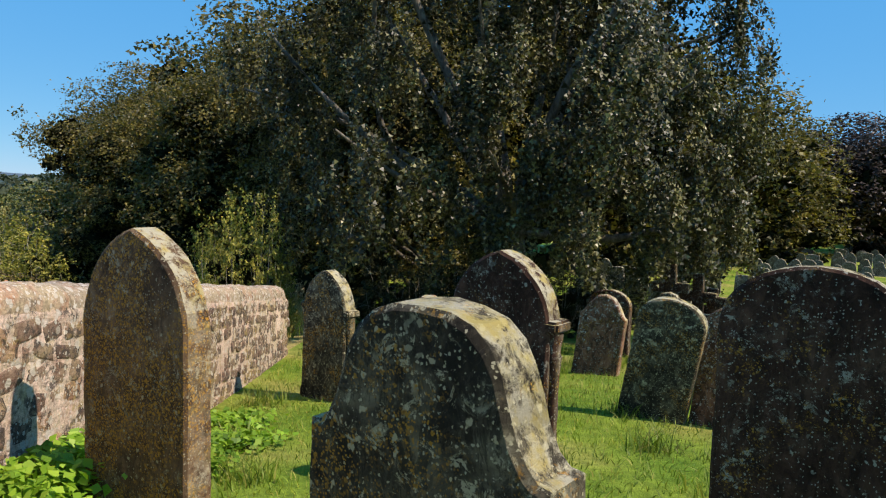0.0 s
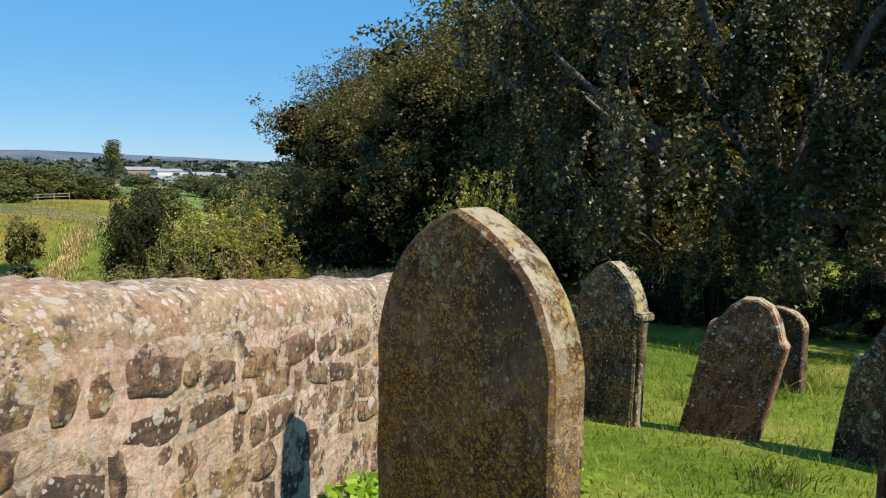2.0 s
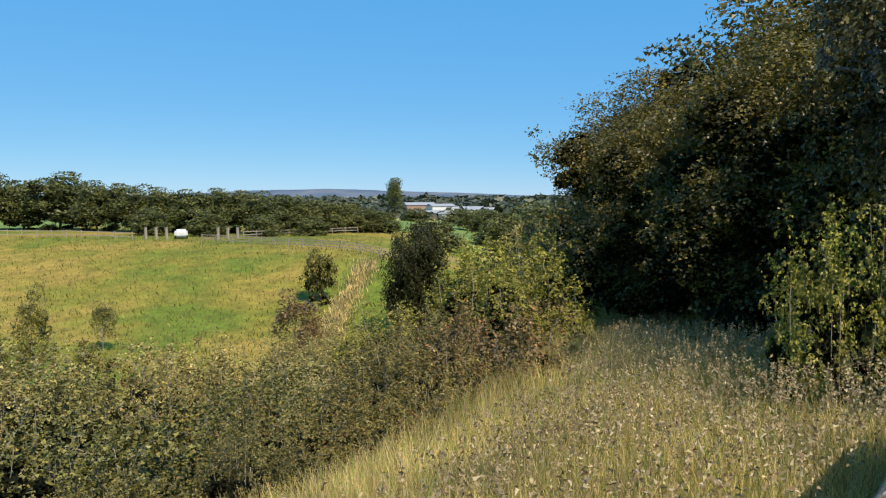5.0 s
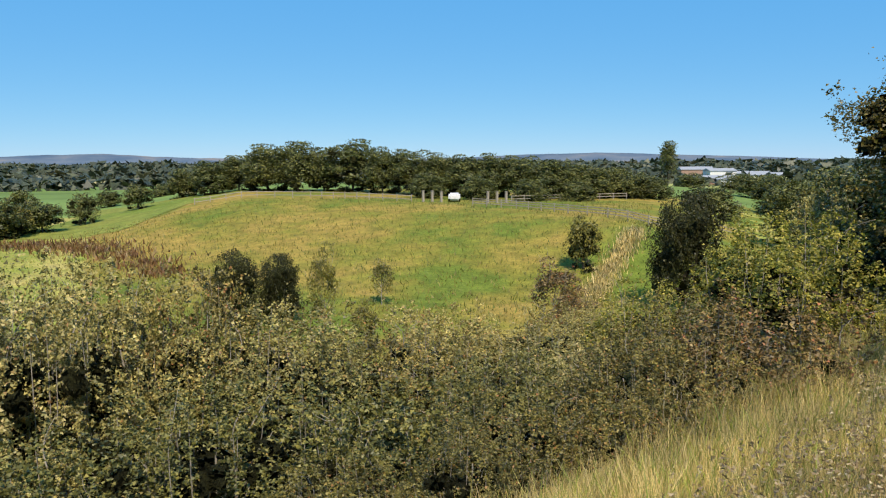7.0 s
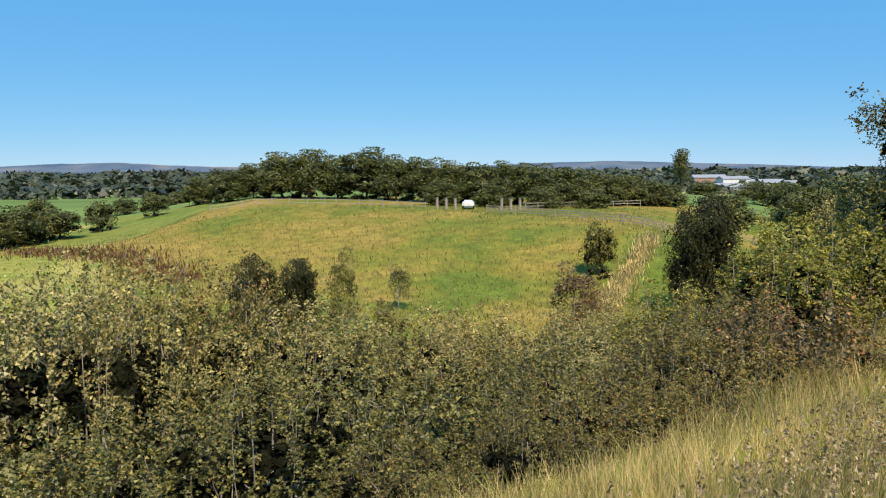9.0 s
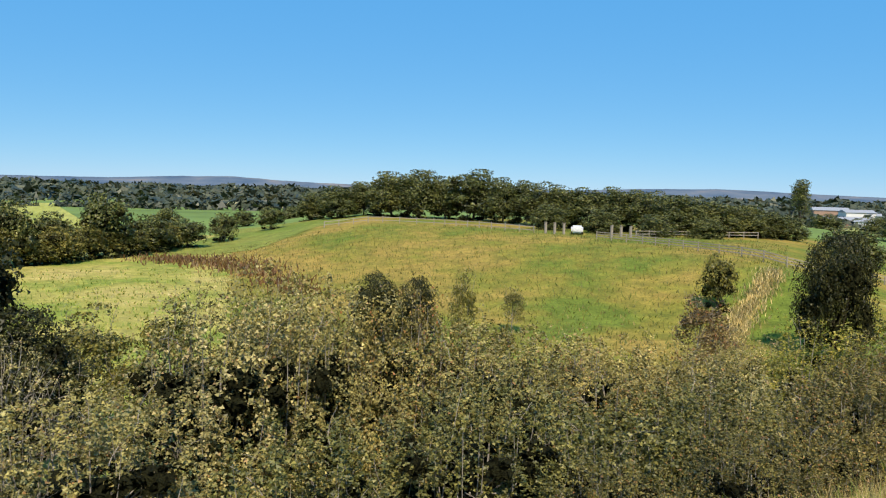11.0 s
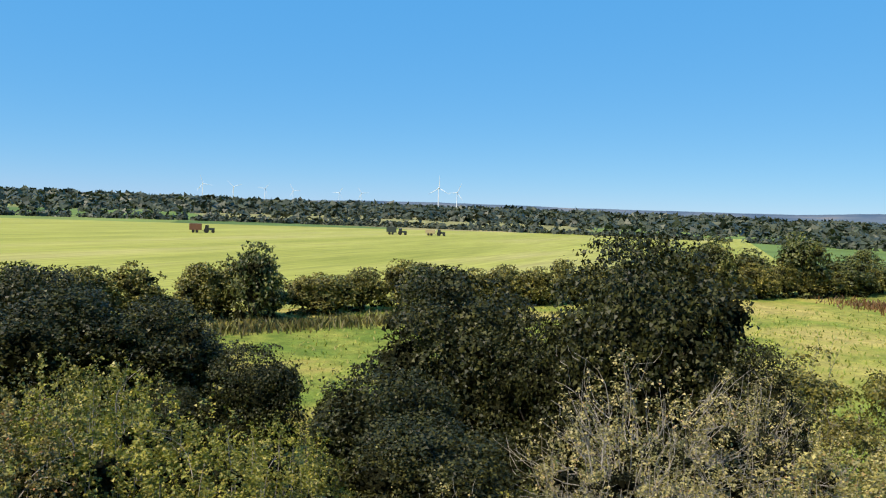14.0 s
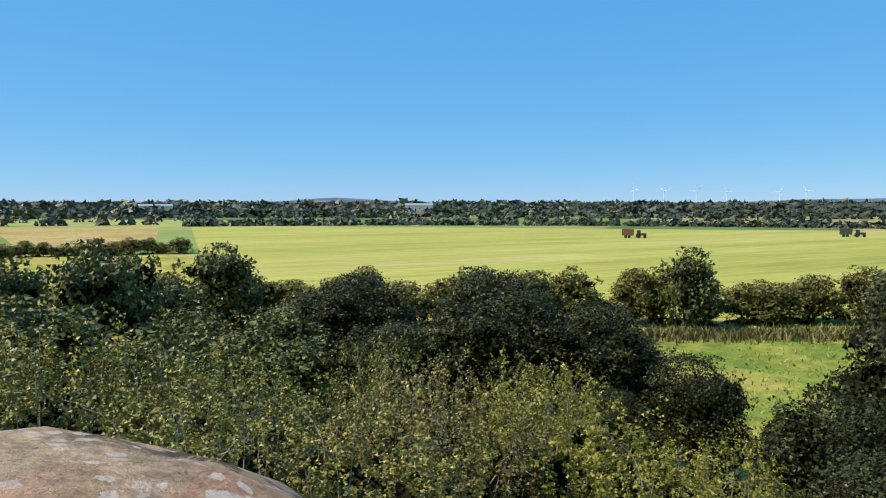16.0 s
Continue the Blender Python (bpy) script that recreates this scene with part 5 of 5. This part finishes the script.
def cross(x, y, h):
    c = new("grave_cross", bpy.data.meshes.new("grave_cross"))
    bm = box_bm(-0.09, 0.09, -0.07, 0.07, 0.3, h, 0.015)
    box_bm(-0.32, -0.091, -0.06, 0.06, h - 0.5, h - 0.32, 0.015, bm)
    box_bm(0.091, 0.32, -0.06, 0.06, h - 0.5, h - 0.32, 0.015, bm)
    box_bm(-0.3, 0.3, -0.25, 0.25, -0.1, 0.298, 0.03, bm)
    bm.to_mesh(c.data)
    bm.free()
    c.data.materials.append(G_DARK)
    c.matrix_world = Matrix.Translation((x, y, gz(x, y))) @ pose(0, 0, 0, 0, 0, -36)
    tagged(c, "dark red sandstone cross on a stepped base", "grave cross", "grave crosses")


cross(4.0, 12.6, 1.5)
cross(4.6, 12.9, 1.35)
cross(4.9, 13.0, 1.1)
cross(4.75, 12.2, 0.95)

# ---- wall end cap ----
def cap_bm():
    bm = bmesh.new()
    bmesh.ops.create_uvsphere(bm, u_segments=28, v_segments=14, radius=1.0)
    for v in bm.verts:
        n = noise.noise(v.co * 3.1) * 0.06
        v.co = Vector((v.co.x * 0.41 * (1 + n), v.co.y * 0.30 * (1 + n), (abs(v.co.z) ** 0.6 * 0.24 if v.co.z > 0 else v.co.z * 0.9) * (1 + n)))
    for f in bm.faces:
        f.smooth = True
    return bm


capo = part("corner_stone", cap_bm(), W_CAP, wall)
capo.matrix_world = Matrix.Translation((-2.50, -1.31, 1.60))

# ---- grass, weeds ----
def blades(rng, xy, h, w, bend, mat, name, label):
    n = len(xy)
    z = ground(xy[:, 0], xy[:, 1])
    a = rng.uniform(0, 2 * math.pi, n)
    hh = h * rng.uniform(0.45, 1.25, n)
    ww = w * rng.uniform(0.7, 1.3, n)
    s, c = np.sin(a), np.cos(a)
    lean = rng.normal(0, bend, (n, 2)) * hh[:, None]
    b = np.c_[xy, z - 0.02]
    side = np.c_[c * ww / 2, s * ww / 2, 0 * s]
    mid = b + np.c_[lean * 0.35, hh * 0.55]
    tip = b + np.c_[lean, hh * 0.97]
    v = np.stack([b - side, b + side, mid + side * 0.8, tip + side * 0.12, tip - side * 0.12, mid - side * 0.8], 1).reshape(-1, 3)
    i = np.arange(n)[:, None] * 6
    f = np.concatenate([i + np.array([[0, 1, 2, 5]]), i + np.array([[5, 2, 3, 4]])], 0)
    return tagged(new(name, fast_mesh(name, v, f, mat)), label, "grass", kind="stuff")


gr = np.random.default_rng(13)


def patch(n, x0, x1, y0, y1, power=1.0):
    return np.c_[gr.uniform(x0, x1, n), y0 + (y1 - y0) * gr.uniform(0, 1, n) ** power]


lawn = np.concatenate([patch(38000, -2.05, 5.0, 2.0, 13.0, 1.2), patch(12000, 3.0, 16.0, 8.0, 26.0)])
blades(gr, lawn, 0.075, 0.009, 0.5, L_BLADE, "lawn_grass", "short green churchyard grass with dry patches")
tuft = np.concatenate([np.array([[x, y]]) + gr.normal(0, 0.10, (120, 2)) for x, y in patch(44, -2.0, 3.5, 2.5, 12.0)])
blades(gr, tuft[tuft[:, 0] > -2.08], 0.17, 0.010, 0.5, L_BLADE, "grass_tufts", "longer tufts of green grass by the graves")
bank = np.concatenate([patch(40000, -11.0, -2.75, 4.0, 20.0), patch(30000, -8.0, -2.75, 5.0, 13.0), patch(10000, -13.0, -4.0, 18.0, 30.0)])
bank = np.concatenate([bank[bank[:, 0] > -5.4 - 0.32 * bank[:, 1]], patch(5000, -7.6, -5.0, 4.5, 9.0)])
blades(gr, bank, 0.50, 0.0055, 0.22, L_STRAW, "dry_bank_grass", "tall dry straw-coloured grass on the bank")
stalk = patch(5200, -9.0, -2.9, 5.2, 19.0)
stalk = stalk[stalk[:, 0] > -3.6 - 0.28 * stalk[:, 1]]
blades(gr, stalk, 0.72, 0.006, 0.14, L_STRAW, "seed_stalks", "pale dry seed stalks above the bank grass")
hx = np.repeat(stalk + gr.normal(0, 0.05, stalk.shape), 9, axis=0)
up = np.repeat(gr.uniform(0.5, 0.92, len(stalk)), 9)
along = gr.uniform(0, 0.16, len(hx))
hp = np.c_[hx + gr.normal(0, 0.009, hx.shape), ground(hx[:, 0], hx[:, 1]) + up + along]
v, f = leaf_quads(gr, hp, np.tile((0.5, -0.5, 0.0), (len(hp), 1)), 0.034, 0.4, 0.6, tri=True)
L_SEED = leaf_mat("grass_seed_head", (0.20, 0.13, 0.08), (0.46, 0.34, 0.23), (0.66, 0.54, 0.40), trans=0.3)
tagged(new("grass_seed_heads", fast_mesh("grass_seed_heads", v, f, L_SEED)), "buff pink feathery seed heads above the bank grass", "grass", kind="stuff")
blades(gr, bank[::6] + gr.normal(0, 0.2, bank[::6].shape), 0.45, 0.014, 0.4, L_BLADE, "green_bank_grass", "green grass among dry stems on the bank")

wp = np.concatenate([np.array([[x, y]]) + gr.normal(0, 0.15, (520, 2)) for x, y in [(-1.95, 3.6), (-1.9, 3.9), (-1.78, 3.72), (-1.98, 3.3), (-1.95, 4.15), (-1.95, 3.1), (-1.85, 3.45), (-1.95, 2.7), (-1.8, 4.0), (-1.7, 2.9), (-1.9, 4.6), (-1.6, 4.6), (-1.9, 5.4), (-1.75, 6.2), (-1.5, 5.4)]])
wp = wp[wp[:, 0] > -2.1]
wz = ground(wp[:, 0], wp[:, 1]) + gr.uniform(0.03, 0.40, len(wp)) * np.clip(1.2 - np.abs(wp[:, 1] - 3.7) * 0.55, 0.22, 1)
v, f = leaf_quads(gr, np.c_[wp, wz], np.tile((0.2, -0.1, 1.0), (len(wp), 1)), 0.06, 0.75, 0.45)
tagged(new("wall_foot_weeds", fast_mesh("wall_foot_weeds", v, f, L_WEED)), "bright green leafy weeds at the wall foot", "weeds", kind="stuff")

# rusty docks along the ditch
dk = np.concatenate([np.array([at(az, d)]) + gr.normal(0, s, (260, 2)) for az, d, s in [(83.6, 128, 3.2), (82.0, 124, 3), (80.6, 118, 2.4), (79.2, 110, 2.2), (77.6, 100, 2.0), (76.3, 92, 1.6), (84.8, 132, 3), (86, 134, 3)]])
blades(gr, dk, 0.85, 0.22, 0.3, L_RUST, "dock_stems", "rusty brown docks along the meadow ditch")
hd = np.concatenate([np.array([[x, y]]) + gr.normal(0, 1.5, (220, 2)) for x, y in zip(np.linspace(-36, -84, 22), np.linspace(-62, -34, 22))])
blades(gr, hd, 1.0, 0.16, 0.35, leaf_mat("rank_herb", (0.10, 0.085, 0.035), (0.17, 0.15, 0.055), (0.24, 0.24, 0.09)), "rank_herbs", "tall brown-green herbs under the hedge")

sheet("barley_field", [(-8, -240), (-46, -250), (-80, -430), (0, -440)], ground_mat("ripe_barley", [(0.30, 0.23, 0.10), (0.36, 0.28, 0.12), (0.40, 0.32, 0.15)], (0.02, 0.3, 3.0)), "ripe tan field beyond the hedge")
ms = np.concatenate([np.array([at(az, dd)]) for az, dd in zip(gr.uniform(40, 84, 16000), gr.uniform(58, 150, 16000))])
blades(gr, ms, 0.4, 0.09, 0.5, leaf_mat("tussock_blade", (0.12, 0.17, 0.035), (0.21, 0.21, 0.055), (0.33, 0.25, 0.10), trans=0.3), "mound_tussocks", "rough green and straw tussocks on the mound")
su = gr.uniform(0, 1, 2600)
st = np.array([at(40.7 + 3.2 * (1 - u), 70 + 25 * u) for u in su]) + gr.normal(0, 0.75, (2600, 2))
blades(gr, st, 0.7, 0.10, 0.3, L_STRAW, "straw_strip", "pale strip of long dry grass up the mound")
mp = np.concatenate([np.array([at(az, dd)]) for az, dd in zip(gr.uniform(84, 128, 7000), gr.uniform(40, 120, 7000))])
blades(gr, mp, 0.35, 0.16, 0.5, leaf_mat("meadow_tuft", (0.18, 0.26, 0.05), (0.28, 0.33, 0.08), (0.42, 0.38, 0.14), trans=0.3), "meadow_tufts", "tufts of green and yellow meadow grass")

# ---- mortar skin of the wall face, uneven as it was smeared on ----
mv, mf = [], []
NY, NZ = 260, 40
for i in range(NY):
    y = 0.85 + 9.35 * i / (NY - 1)
    for j in range(NZ):
        z = crest(y) - 0.15 - 1.3 * j / (NZ - 1)
        x = -2.158 + noise.noise(Vector((3.0, y * 7, z * 9))) * 0.009 + noise.noise(Vector((9.0, y * 21, z * 24))) * 0.006 - 0.012 * (j == 0)
        mv.append((x, y, z))
for i in range(NY - 1):
    for j in range(NZ - 1):
        q = i * NZ + j
        mf.append((q, q + NZ, q + NZ + 1, q + 1))
o = part("mortar_pointing", fast_mesh("mortar_pointing", mv, mf, M_MORTAR), None, wall, "smeared pink lime mortar")

# ---- stones of the wall face ----
rs = np.random.default_rng(21)
SM = [rubble_mesh(rs) for i in range(14)]
far_v, far_f = [], []
zoff = 0.02
while zoff < 1.15:
    hgt = rs.uniform(0.06, 0.15)
    y = 0.9 + rs.uniform(0, 0.2)
    while y < 10.15:
        wdt = rs.uniform(0.06, 0.28)
        yc = y + wdt / 2
        zt = crest(yc) - 0.19 - zoff - hgt / 2 + rs.normal(0, 0.012)
        if rs.random() < 0.94 and zt - hgt * 0.5 > gz(-2.0, yc) - 0.1:
            m = Matrix.LocRotScale((-2.163 + rs.normal(0, 0.002), yc, zt), Euler((rs.normal(0, 0.10) - 0.13, 0, 0)), (rs.uniform(0.02, 0.07), wdt * 1.06, hgt * rs.uniform(0.85, 1.2)))
            me3 = SM[rs.integers(14)]
            if yc < 5.0:
                o = part("wall_stone", me3, None, wall)
                o.matrix_world = m
            else:
                k0 = len(far_v)
                far_v += [tuple(m @ v.co) for v in me3.vertices]
                for p in me3.polygons:
                    q = [k0 + i for i in p.vertices]
                    far_f.append(q if len(q) == 4 else q + [q[-1]])
        y += wdt + rs.uniform(0.01, 0.045)
    zoff += hgt + 0.012
bmf = bmesh.new()
vf = [bmf.verts.new(v) for v in far_v]
for q in far_f:
    bmf.faces.new([vf[i] for i in dict.fromkeys(q)])
tagged(part("distant_stonework", bmf, W_STONE, wall, "rubble stones at the north end of the wall"), kind="stuff")
